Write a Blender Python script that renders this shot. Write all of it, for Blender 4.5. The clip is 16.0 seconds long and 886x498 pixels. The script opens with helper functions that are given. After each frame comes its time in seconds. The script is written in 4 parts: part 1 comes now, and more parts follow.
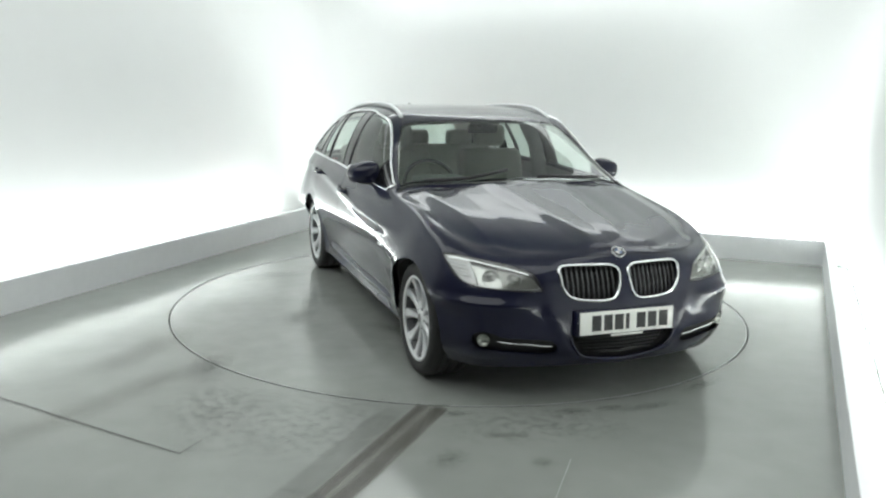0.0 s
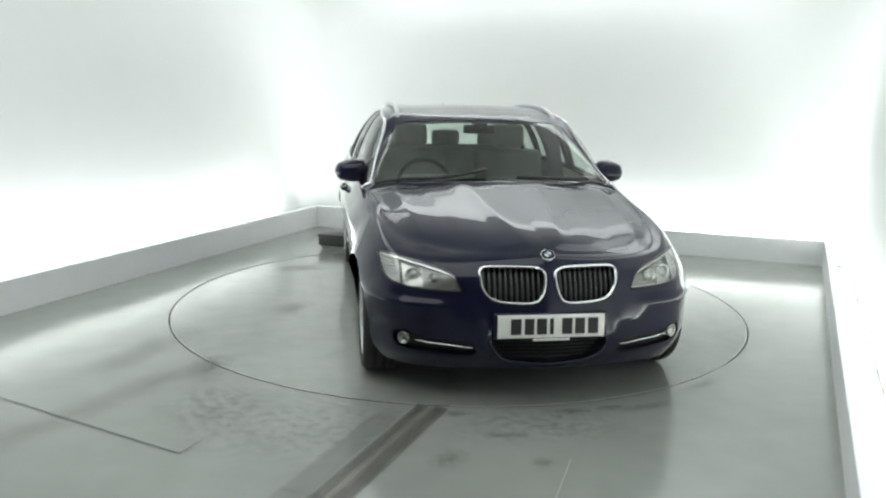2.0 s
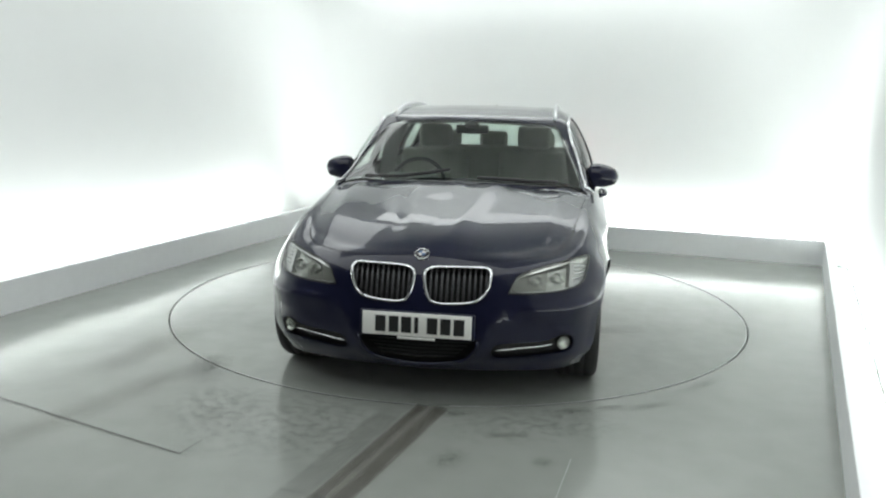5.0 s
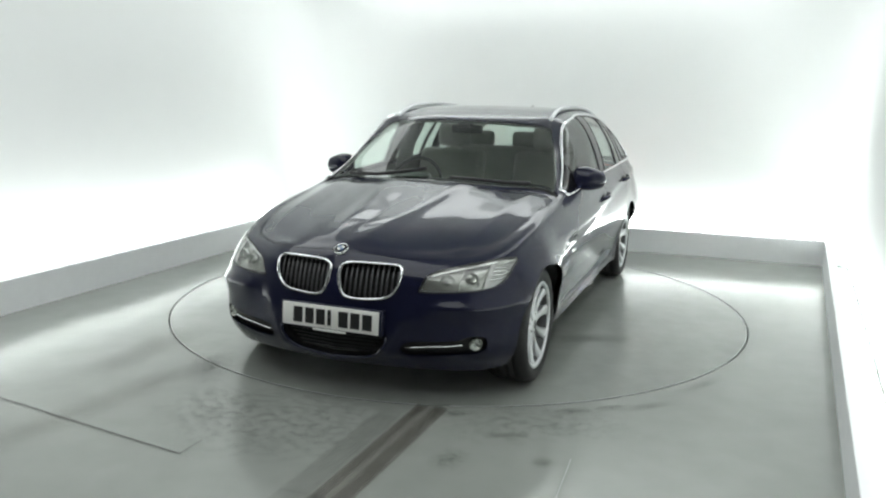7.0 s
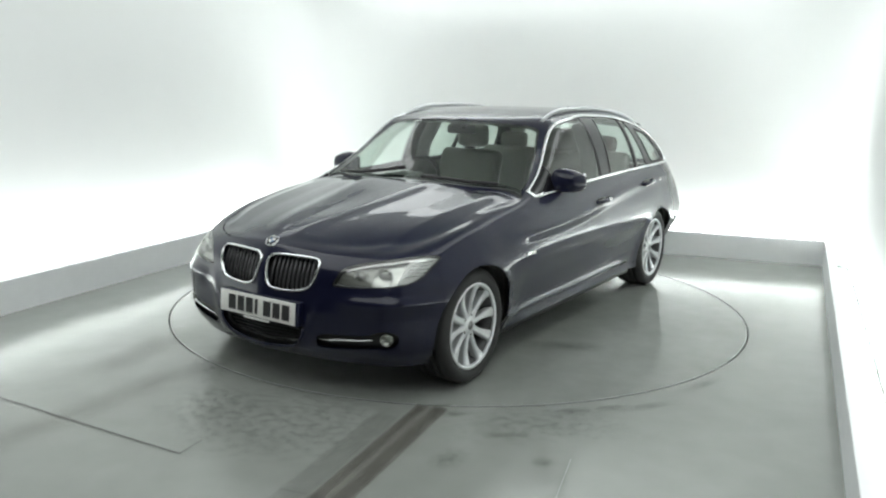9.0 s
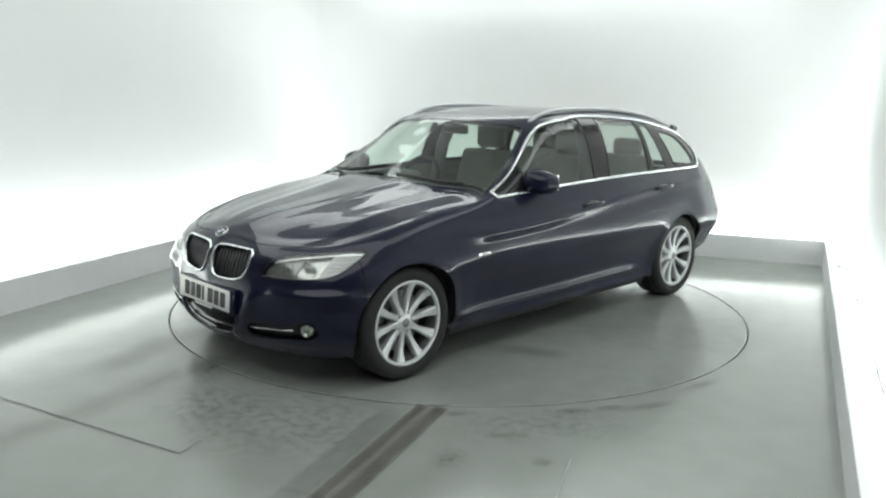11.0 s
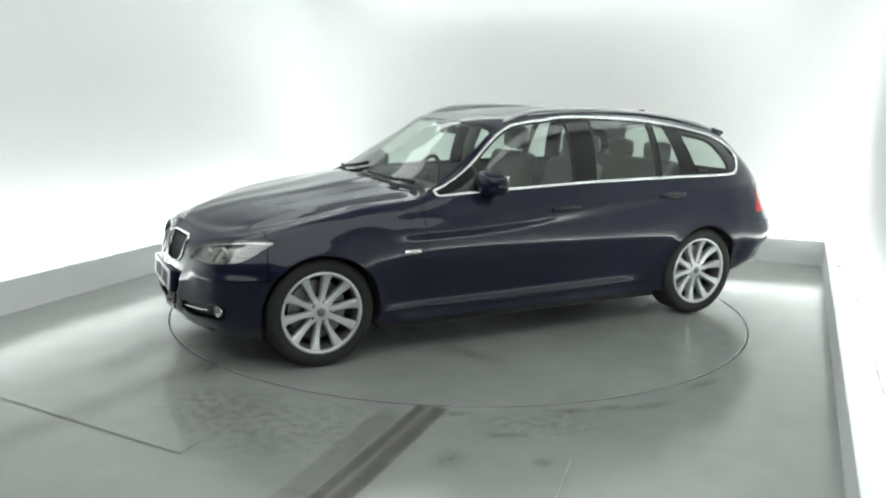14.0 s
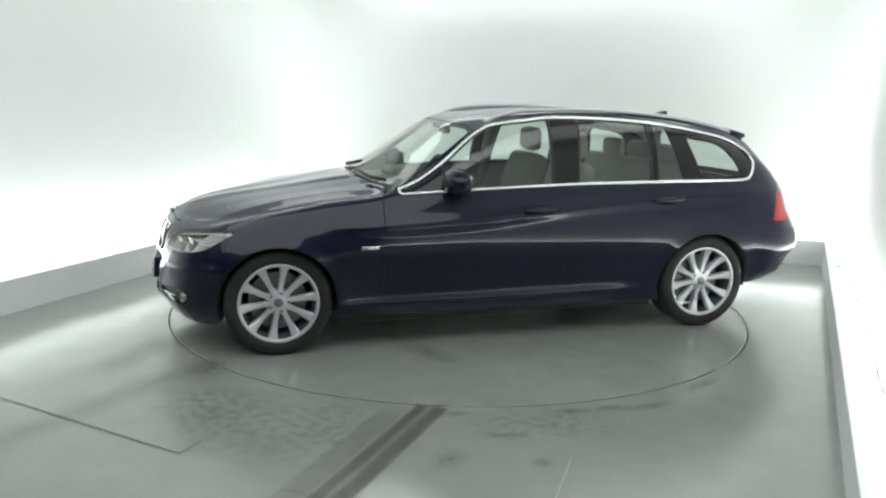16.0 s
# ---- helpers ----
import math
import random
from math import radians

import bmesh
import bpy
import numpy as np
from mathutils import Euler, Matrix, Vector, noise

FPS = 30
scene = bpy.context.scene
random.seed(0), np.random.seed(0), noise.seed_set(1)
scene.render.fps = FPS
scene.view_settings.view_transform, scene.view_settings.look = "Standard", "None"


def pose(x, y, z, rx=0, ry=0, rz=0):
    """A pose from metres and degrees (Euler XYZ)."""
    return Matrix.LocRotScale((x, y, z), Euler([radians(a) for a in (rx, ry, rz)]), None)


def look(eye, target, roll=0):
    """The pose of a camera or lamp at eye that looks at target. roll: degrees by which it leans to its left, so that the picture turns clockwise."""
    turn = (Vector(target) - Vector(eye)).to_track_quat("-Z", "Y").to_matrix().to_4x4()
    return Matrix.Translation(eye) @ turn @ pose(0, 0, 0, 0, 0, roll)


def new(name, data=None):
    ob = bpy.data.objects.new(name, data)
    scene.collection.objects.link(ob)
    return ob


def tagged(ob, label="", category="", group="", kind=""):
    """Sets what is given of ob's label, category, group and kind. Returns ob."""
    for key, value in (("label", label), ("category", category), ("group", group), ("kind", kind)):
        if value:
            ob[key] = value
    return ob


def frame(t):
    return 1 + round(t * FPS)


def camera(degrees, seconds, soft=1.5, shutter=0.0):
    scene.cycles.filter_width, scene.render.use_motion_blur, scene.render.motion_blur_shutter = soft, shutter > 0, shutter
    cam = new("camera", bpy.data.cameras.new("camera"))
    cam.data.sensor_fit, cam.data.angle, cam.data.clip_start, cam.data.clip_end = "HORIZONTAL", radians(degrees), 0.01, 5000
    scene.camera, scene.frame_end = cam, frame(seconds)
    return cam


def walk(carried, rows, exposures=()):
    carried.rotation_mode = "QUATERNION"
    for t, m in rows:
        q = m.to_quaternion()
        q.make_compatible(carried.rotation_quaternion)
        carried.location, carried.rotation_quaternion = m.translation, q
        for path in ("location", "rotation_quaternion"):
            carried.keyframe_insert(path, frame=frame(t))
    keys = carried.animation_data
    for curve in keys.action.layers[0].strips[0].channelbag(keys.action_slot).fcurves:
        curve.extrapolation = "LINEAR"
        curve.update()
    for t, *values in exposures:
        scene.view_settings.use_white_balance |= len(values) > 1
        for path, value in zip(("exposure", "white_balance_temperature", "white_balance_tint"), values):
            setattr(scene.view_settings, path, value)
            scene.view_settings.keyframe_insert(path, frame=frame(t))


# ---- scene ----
# ---- camera: stands still on its tripod ----
cam = camera(57.95, 16.0, soft=2.2)
EYE = (0.0, -5.638, 1.505)
AIM = (-0.0192 * 6, -5.638 + 0.98052 * 6, 1.505 - 0.19547 * 6)
walk(cam, [(0.0, look(EYE, AIM, 1.13)), (16.0, look(EYE, AIM, 1.13))], [(0.0, 0.0), (16.0, 0.0)])

# ---- plan of the studio: low parapet, light trough, white wall ----
BACK_LEFT, BACK_RIGHT = Vector((-1.561, 3.039)), Vector((3.30, 1.53))
SIDE_L, SIDE_R = Vector((0.356, 0.934)), Vector((0.384, 0.923))
FRONT_LEFT, FRONT_RIGHT = BACK_LEFT - SIDE_L * 11.5, BACK_RIGHT - SIDE_R * 9.6
RING = 1.985

# ---- world and lights ----
world = bpy.data.worlds.new("studio_world")
world.use_nodes = True
world.node_tree.nodes["Background"].inputs[0].default_value = (0.5, 0.55, 0.55, 1)
world.node_tree.nodes["Background"].inputs[1].default_value = 0.02
scene.world = world


def strip_lamp(name, a, b, z, watts, aim, width=0.12):
    """A long tube-like area lamp from a to b that shines along aim."""
    a, b = Vector((*a, z)), Vector((*b, z))
    data = bpy.data.lights.new(name, "AREA")
    data.shape, data.size, data.size_y, data.energy = "RECTANGLE", (b - a).length, width, watts
    data.color = (0.955, 1.0, 0.993)
    ob = new(name, data)
    xa = (b - a).normalized()
    za = -(Vector(aim) - Vector(aim).dot(xa) * xa).normalized()
    m = Matrix((xa, za.cross(xa), za)).transposed().to_4x4()
    ob.matrix_world = Matrix.Translation((a + b) / 2) @ m
    return ob


def outward(a, b):
    d = (Vector(b) - Vector(a)).normalized()
    return Vector((-d.y, d.x))


TROUGH_W = 62
for nm, a, b in (("trough_lamp_left", BACK_LEFT - SIDE_L * 5.5, BACK_LEFT), ("trough_lamp_back", BACK_LEFT, BACK_RIGHT), ("trough_lamp_right", BACK_RIGHT, BACK_RIGHT - SIDE_R * 6.1)):
    o = outward(a, b)
    cut = (b - a).normalized() * 0.55
    strip_lamp(nm, a + o * 0.18 + (cut if a == BACK_LEFT else -cut * 0.6), b + o * 0.18 - (cut if b == BACK_LEFT else -cut * 0.6), 0.06, TROUGH_W * (b - a).length / 5 * (0.85 if nm == "trough_lamp_right" else 1.0), (o.x * 0.35, o.y * 0.35, 1))
# unseen fill lamps added overhead: along the white walls, dimmer one towards the camera
FILL_LAMPS = (("fill_lamp_back", (BACK_LEFT + BACK_RIGHT) / 2 - outward(BACK_LEFT, BACK_RIGHT) * 0.12, 4.4, 0.75, -17.2, 23),
                  ("fill_lamp_left", BACK_LEFT - SIDE_L * 2.9 - outward(FRONT_LEFT, BACK_LEFT) * 0.45, 0.75, 4.2, -20.9, 18),
                  ("fill_lamp_right", BACK_RIGHT - SIDE_R * 2.5 - outward(BACK_RIGHT, FRONT_RIGHT) * 0.45, 0.75, 3.6, -22.3, 12),
                  ("fill_lamp_front", Vector((-1.2, -3.2)), 4.2, 3.6, -21.0, 72))
for nm, p, w, h, turn, watts in FILL_LAMPS:
    data = bpy.data.lights.new(nm, "AREA")
    data.shape, data.size, data.size_y, data.energy = "RECTANGLE", w, h, watts
    data.color = (0.955, 1.0, 0.993)
    new(nm, data).matrix_world = pose(p.x, p.y, 3.05, 0, 0, turn)


# ---- materials ----
def mat(name, base, rough=0.5, metal=0.0, coat=0.0, var=0.0, vscale=6.0, bump=0.0, bscale=60.0, rvar=0.0, spec=0.5):
    """A principled material with colour variation at two scales, roughness variation and fine relief."""
    m = bpy.data.materials.new(name)
    m.use_nodes = True
    nt = m.node_tree
    b = nt.nodes["Principled BSDF"]
    b.inputs["Base Color"].default_value = (*base, 1)
    b.inputs["Roughness"].default_value = rough
    b.inputs["Metallic"].default_value = metal
    b.inputs["Coat Weight"].default_value = coat
    b.inputs["Coat Roughness"].default_value = 0.03
    b.inputs["Coat IOR"].default_value = 1.42
    b.inputs["Specular IOR Level"].default_value = spec
    co = nt.nodes.new("ShaderNodeTexCoord")
    if var > 0 or rvar > 0:
        n1, n2 = nt.nodes.new("ShaderNodeTexNoise"), nt.nodes.new("ShaderNodeTexNoise")
        n1.inputs["Scale"].default_value, n2.inputs["Scale"].default_value = vscale, vscale * 7
        n1.inputs["Detail"].default_value = n2.inputs["Detail"].default_value = 4
        for n in (n1, n2):
            nt.links.new(co.outputs["Object"], n.inputs["Vector"])
        add = nt.nodes.new("ShaderNodeMath")
        add.operation = "MULTIPLY_ADD"
        add.inputs[1].default_value = 0.45
        nt.links.new(n2.outputs["Fac"], add.inputs[0])
        nt.links.new(n1.outputs["Fac"], add.inputs[2])
        if var > 0:
            r = nt.nodes.new("ShaderNodeMapRange")
            r.inputs["From Min"].default_value, r.inputs["From Max"].default_value = 0.45, 1.0
            r.inputs["To Min"].default_value, r.inputs["To Max"].default_value = 1 - var, 1 + var
            mul = nt.nodes.new("ShaderNodeVectorMath")
            mul.operation = "SCALE"
            mul.inputs[0].default_value = base
            nt.links.new(add.outputs[0], r.inputs["Value"])
            nt.links.new(r.outputs[0], mul.inputs["Scale"])
            nt.links.new(mul.outputs[0], b.inputs["Base Color"])
        if rvar > 0:
            r = nt.nodes.new("ShaderNodeMapRange")
            r.inputs["From Min"].default_value, r.inputs["From Max"].default_value = 0.45, 1.0
            r.inputs["To Min"].default_value, r.inputs["To Max"].default_value = max(0.02, rough - rvar), rough + rvar
            nt.links.new(add.outputs[0], r.inputs["Value"])
            nt.links.new(r.outputs[0], b.inputs["Roughness"])
    if bump > 0:
        n3, bp = nt.nodes.new("ShaderNodeTexNoise"), nt.nodes.new("ShaderNodeBump")
        n3.inputs["Scale"].default_value = bscale
        bp.inputs["Strength"].default_value, bp.inputs["Distance"].default_value = bump, 0.004
        nt.links.new(co.outputs["Object"], n3.inputs["Vector"])
        nt.links.new(n3.outputs["Fac"], bp.inputs["Height"])
        nt.links.new(bp.outputs[0], b.inputs["Normal"])
    return m


def glass(name, tint, ior=1.5):
    """Thin tinted glass: see-through, with a mirror gloss that grows at grazing angles."""
    m = bpy.data.materials.new(name)
    m.use_nodes = True
    nt = m.node_tree
    nt.nodes.clear()
    out, mix = nt.nodes.new("ShaderNodeOutputMaterial"), nt.nodes.new("ShaderNodeMixShader")
    tr, gl, lw = nt.nodes.new("ShaderNodeBsdfTransparent"), nt.nodes.new("ShaderNodeBsdfGlossy"), nt.nodes.new("ShaderNodeLayerWeight")
    power, ramp = nt.nodes.new("ShaderNodeMath"), nt.nodes.new("ShaderNodeMath")
    power.operation, ramp.operation = "POWER", "MULTIPLY_ADD"
    f0 = ((ior - 1) / (ior + 1)) ** 2 * 2.8
    power.inputs[1].default_value, ramp.inputs[1].default_value, ramp.inputs[2].default_value = 5.0, 1 - f0, f0
    tr.inputs[0].default_value = (*tint, 1)
    gl.inputs["Roughness"].default_value = 0.0
    lw.inputs[0].default_value = 0.5
    nt.links.new(lw.outputs["Facing"], power.inputs[0])
    nt.links.new(power.outputs[0], ramp.inputs[0])
    nt.links.new(ramp.outputs[0], mix.inputs[0])
    nt.links.new(tr.outputs[0], mix.inputs[1])
    nt.links.new(gl.outputs[0], mix.inputs[2])
    nt.links.new(mix.outputs[0], out.inputs[0])
    return m


M_FLOOR = mat("grey_green_epoxy_floor", (0.287, 0.301, 0.280), 0.17, var=0.10, vscale=0.8, bump=0.012, bscale=14, rvar=0.03, spec=0.65)
M_DISC = mat("grey_green_epoxy_turntable", (0.280, 0.293, 0.273), 0.17, var=0.15, vscale=1.0, bump=0.012, bscale=14, rvar=0.03, spec=0.65)
M_GAP = mat("dark_gap", (0.01, 0.01, 0.01), 0.8)
M_STEEL = mat("worn_painted_edge", (0.30, 0.32, 0.30), 0.4, 0.1, var=0.2, vscale=20)
M_WALL = mat("white_studio_wall", (0.86, 0.88, 0.865), 0.6, var=0.012, vscale=0.7)
M_PARAPET = mat("pale_grey_parapet", (0.87, 0.885, 0.885), 0.42, var=0.04, vscale=2.5)
M_CEIL = mat("pale_grey_ceiling", (0.50, 0.51, 0.51), 0.8, var=0.1, vscale=1.5)
M_DARKWALL = mat("dark_grey_wall", (0.07, 0.072, 0.074), 0.8, var=0.1, vscale=1.5)
M_BOX = mat("dark_green_painted_box", (0.03, 0.036, 0.033), 0.5, var=0.2, vscale=12)


# ---- mesh helpers ----
def mesh_of(name, verts, faces, smooth=False):
    me = bpy.data.meshes.new(name)
    me.from_pydata([tuple(v) for v in verts], [], [tuple(f) for f in faces])
    me.update()
    if smooth:
        me.shade_smooth()
    return me


def part(name, data, material, parent=None, label=""):
    """Links a mesh (or a bmesh) as ONE object, under a thing or a part if there is one."""
    if isinstance(data, bmesh.types.BMesh):
        me = bpy.data.meshes.new(name)
        data.to_mesh(me)
        data.free()
        data = me
    ob = new(name, data)
    if not data.materials:
        data.materials.append(material)
    if parent is not None:
        ob.parent = parent
    if label:
        ob["label"] = label
    return ob


def box_bm(x0, x1, y0, y1, z0, z1, bevel=0.0, seg=2):
    bm = bmesh.new()
    bmesh.ops.create_cube(bm, size=1.0)
    bmesh.ops.scale(bm, verts=bm.verts, vec=(x1 - x0, y1 - y0, z1 - z0))
    bmesh.ops.translate(bm, verts=bm.verts, vec=((x0 + x1) / 2, (y0 + y1) / 2, (z0 + z1) / 2))
    if bevel > 0:
        bmesh.ops.bevel(bm, geom=bm.edges[:], offset=bevel, segments=seg, affect="EDGES", profile=0.5)
    for f in bm.faces:
        f.smooth = bevel > 0
    return bm


def lathe(profile, n=48, axis="y", closed=False):
    """Verts and faces of a profile of (radius, along) turned round an axis."""
    vs, fs = [], []
    for k in range(n):
        a = 2 * math.pi * k / n
        for r, h in profile:
            vs.append((r * math.cos(a), h, r * math.sin(a)) if axis == "y" else (r * math.cos(a), r * math.sin(a), h))
    m = len(profile)
    for k in range(n):
        for j in range(m if closed else m - 1):
            a, b = k * m + j, k * m + (j + 1) % m
            c, d = ((k + 1) % n) * m + (j + 1) % m, ((k + 1) % n) * m + j
            fs.append((a, b, c, d) if axis == "z" else (a, d, c, b))
    return vs, fs


def tube(points, r, n=8, closed=False, flat=1.0):
    """A round or flattened bar swept along points."""
    pts = [Vector(p) for p in points]
    vs, fs, N = [], [], len(points)
    for i, p in enumerate(pts):
        a = pts[(i - 1) % N] if closed or i > 0 else p
        b = pts[(i + 1) % N] if closed or i < N - 1 else p
        d = (b - a).normalized()
        up = Vector((0, 0, 1)) if abs(d.z) < 0.9 else Vector((1, 0, 0))
        s = d.cross(up).normalized()
        w = s.cross(d)
        for k in range(n):
            t = 2 * math.pi * k / n
            vs.append(p + s * (r * math.cos(t)) + w * (r * flat * math.sin(t)))
    for i in range(N if closed else N - 1):
        for k in range(n):
            j = (i + 1) % N
            fs.append((i * n + k, i * n + (k + 1) % n, j * n + (k + 1) % n, j * n + k))
    if not closed:
        fs += [tuple(range(n))[::-1], tuple((N - 1) * n + k for k in range(n))]
    return vs, fs


def prism(outline, z0, z1):
    """Verts and faces of a flat outline raised from z0 to z1."""
    n = len(outline)
    vs = [(p[0], p[1], z0) for p in outline] + [(p[0], p[1], z1) for p in outline]
    fs = [tuple(range(n))[::-1], tuple(range(n, 2 * n))]
    fs += [(k, (k + 1) % n, n + (k + 1) % n, n + k) for k in range(n)]
    return vs, fs


# ---- floor with the round hole of the turntable ----
def build_floor():
    n, radii = 160, (RING + 0.005, 2.3, 3.0, 4.5, 7.0, 12.0)
    vs, fs = [], []
    for r in radii:
        vs += [(r * math.cos(2 * math.pi * k / n), r * math.sin(2 * math.pi * k / n), 0) for k in range(n)]
    vs += [(v[0], v[1], -0.25) for v in vs[:n]]
    for j in range(len(radii) - 1):
        fs += [(j * n + k, (j + 1) * n + k, (j + 1) * n + (k + 1) % n, j * n + (k + 1) % n) for k in range(n)]
    low = len(radii) * n
    fs += [(low + k, k, (k + 1) % n, low + (k + 1) % n) for k in range(n)]
    ob = part("floor", mesh_of("floor", vs, fs), M_FLOOR)
    tagged(ob, "glossy grey-green painted concrete studio floor with stains", "floor", kind="structure")
    vs, fs = lathe([(RING + 0.3, -0.24), (0.0, -0.24)], 64, "z")
    pit = part("floor_pit", mesh_of("floor_pit", vs, fs), M_GAP)
    tagged(pit, "dark pit under the turntable", "pit", kind="structure")
    return ob


def build_turntable():
    prof = [(0.0, 0.0), (0.6, 0.0), (1.2, 0.0), (RING - 0.03, 0.0), (RING - 0.006, 0.0), (RING - 0.003, -0.003), (RING - 0.003, -0.2)]
    vs, fs = lathe(prof, 160, "z")
    fs = [f[::-1] for f in fs]
    top = part("turntable", mesh_of("turntable", vs, fs), M_DISC)
    tagged(top, "round grey-green turntable plate flush with the floor", "turntable")
    vs, fs = lathe([(RING - 0.0026, -0.05), (RING - 0.0026, 0.0015), (RING - 0.010, 0.0015), (RING - 0.010, -0.05)], 160, "z", True)
    part("edge_strip", mesh_of("edge_strip", vs, fs), M_STEEL, top, "worn steel rim of the turntable")
    return top


# ---- parapet and walls ----
def build_parapet(name, a, b, o_before, o_after):
    """A low wall from a to b; its outer edge is mitred to the neighbours' outward directions."""
    o, w = outward(a, b), 0.07
    a2 = a + o * w + (o_before * w if o_before else Vector((0, 0)))
    b2 = b + o * w + (o_after * w if o_after else Vector((0, 0)))
    vs, fs = prism([(a.x, a.y), (b.x, b.y), (b2.x, b2.y), (a2.x, a2.y)], 0.0, 0.225)
    bm = bmesh.new()
    bm.from_mesh(mesh_of(name, vs, fs))
    bmesh.ops.recalc_face_normals(bm, faces=bm.faces)
    bmesh.ops.bevel(bm, geom=[q for q in bm.edges if abs(q.verts[0].co.z - q.verts[1].co.z) < 0.01 and q.verts[0].co.z > 0.1], offset=0.005, segments=2, affect="EDGES", profile=0.5)
    ob = part(name, bm, M_PARAPET)
    return tagged(ob, "low pale grey parapet that hides the wall lights", "parapet", kind="structure")


def build_wall():
    """One white wall with rounded corners round three sides, with thickness."""
    out, height = 0.37, 3.10
    lo, bo, ro = outward(FRONT_LEFT, BACK_LEFT), outward(BACK_LEFT, BACK_RIGHT), outward(BACK_RIGHT, FRONT_RIGHT)
    base = [BACK_LEFT - SIDE_L * 5.6 + lo * out, BACK_LEFT + lo * out + bo * out, BACK_RIGHT + bo * out + ro * out, BACK_RIGHT - SIDE_R * 6.3 + ro * out]
    pts = [base[0]]
    for k in (1, 2):
        p, rad = base[k], 0.60
        d0, d1 = (base[k - 1] - p).normalized(), (base[k + 1] - p).normalized()
        q0, q1 = p + d0 * rad, p + d1 * rad
        for j in range(13):
            t = j / 12
            pts.append(q0 * (1 - t) ** 2 + p * 2 * t * (1 - t) + q1 * t * t)
    pts.append(base[3])
    vs, fs, n = [], [], len(pts)
    zs = (0.0, 0.4, 1.2, 2.0, height)
    for z in zs:
        vs += [(p.x, p.y, z) for p in pts]
    for j in range(len(zs) - 1):
        fs += [(j * n + k, (j + 1) * n + k, (j + 1) * n + k + 1, j * n + k + 1) for k in range(n - 1)]
    ob = part("wall_cyclorama", mesh_of("wall_cyclorama", vs, fs, True), M_WALL)
    sol = ob.modifiers.new("thickness", "SOLIDIFY")
    sol.thickness, sol.offset = 0.12, -1
    tagged(ob, "smooth white studio wall with rounded corners, lit from below", "wall", kind="structure")
    # dark wall behind the camera and the dark ceiling close the place
    fl, fr = FRONT_LEFT + lo * out, FRONT_RIGHT + ro * out
    for nm, a, b in (("wall_left", fl, base[0]), ("wall_right", base[3], fr), ("wall_front", fr, fl)):
        o = outward(a, b)
        vs, fs = prism([(a.x, a.y), (b.x, b.y), (b.x + o.x * 0.15, b.y + o.y * 0.15), (a.x + o.x * 0.15, a.y + o.y * 0.15)], 0.0, height)
        w = part(nm, mesh_of(nm, vs, fs), M_DARKWALL)
        tagged(w, "plain dark grey wall of the studio", "wall", kind="structure")
    ring = [(p.x * 1.06, p.y * 1.06) for p in (fl, base[1], base[2], fr)]
    vs, fs = prism(ring, height + 0.002, height + 0.15)
    c = part("ceiling", mesh_of("ceiling", vs, fs), M_CEIL)
    tagged(c, "plain pale grey studio ceiling", "ceiling", kind="structure")


floor = build_floor()
turntable = build_turntable()
OUT_L, OUT_B, OUT_R = outward(FRONT_LEFT, BACK_LEFT), outward(BACK_LEFT, BACK_RIGHT), outward(BACK_RIGHT, FRONT_RIGHT)
build_parapet("parapet_left", FRONT_LEFT, BACK_LEFT, None, OUT_B)
build_parapet("parapet_back", BACK_LEFT, BACK_RIGHT, OUT_L, OUT_R)
build_parapet("parapet_right", BACK_RIGHT, FRONT_RIGHT, OUT_B, None)
build_wall()

# ---- the car: one smooth shell from ten rails, cut into panels ----
M_PAINT = mat("dark_blue_metallic_paint", (0.0060, 0.0071, 0.0240), 0.42, 0.0, coat=1.0, var=0.06, vscale=3, spec=0.10)
M_BLACK = mat("black_trim_plastic", (0.012, 0.012, 0.013), 0.45, bump=0.08, bscale=300)
M_GLOSSBLACK = mat("gloss_black_trim", (0.008, 0.008, 0.009), 0.12)
M_CHROME = mat("polished_chrome", (0.82, 0.83, 0.84), 0.12, 1.0, rvar=0.04, vscale=30)
M_ALLOY = mat("silver_alloy", (0.66, 0.67, 0.68), 0.3, 0.45, var=0.05, vscale=15)
M_BARREL = mat("dull_dark_wheel_barrel", (0.09, 0.09, 0.092), 0.5, 0.3, var=0.2, vscale=20)
M_DISCMETAL = mat("brake_disc_steel", (0.25, 0.25, 0.25), 0.4, 0.9, var=0.15, vscale=30)
M_TYRE = mat("tyre_rubber", (0.018, 0.018, 0.018), 0.7, bump=0.2, bscale=120, var=0.15, vscale=20)
M_SLAT = mat("dark_satin_grille_slat", (0.10, 0.10, 0.105), 0.35, 0.5)
M_INNER = mat("dark_inner_shell", (0.02, 0.02, 0.021), 0.8)
M_TRIM = mat("grey_interior_plastic", (0.13, 0.135, 0.13), 0.7, bump=0.1, bscale=250)
M_SEAT = mat("grey_beige_seat_leather", (0.23, 0.23, 0.205), 0.55, var=0.12, vscale=9, bump=0.15, bscale=90)
M_HEADLINER = mat("pale_headliner_cloth", (0.5, 0.5, 0.47), 0.9, bump=0.1, bscale=300)
M_GLASS = glass("green_tinted_window_glass", (0.80, 0.88, 0.83))
M_LENS = glass("clear_lamp_lens", (0.95, 0.96, 0.96), 1.45)
M_LAMPBOWL = mat("silver_lamp_reflector", (0.78, 0.79, 0.76), 0.2, 0.75, var=0.1, vscale=40)
M_LAMPDARK = mat("silver_lamp_housing", (0.50, 0.51, 0.47), 0.24, 0.85, var=0.15, vscale=18)
M_SMOKED = mat("smoked_grey_plastic", (0.27, 0.275, 0.245), 0.2, 0.35, var=0.1, vscale=20)
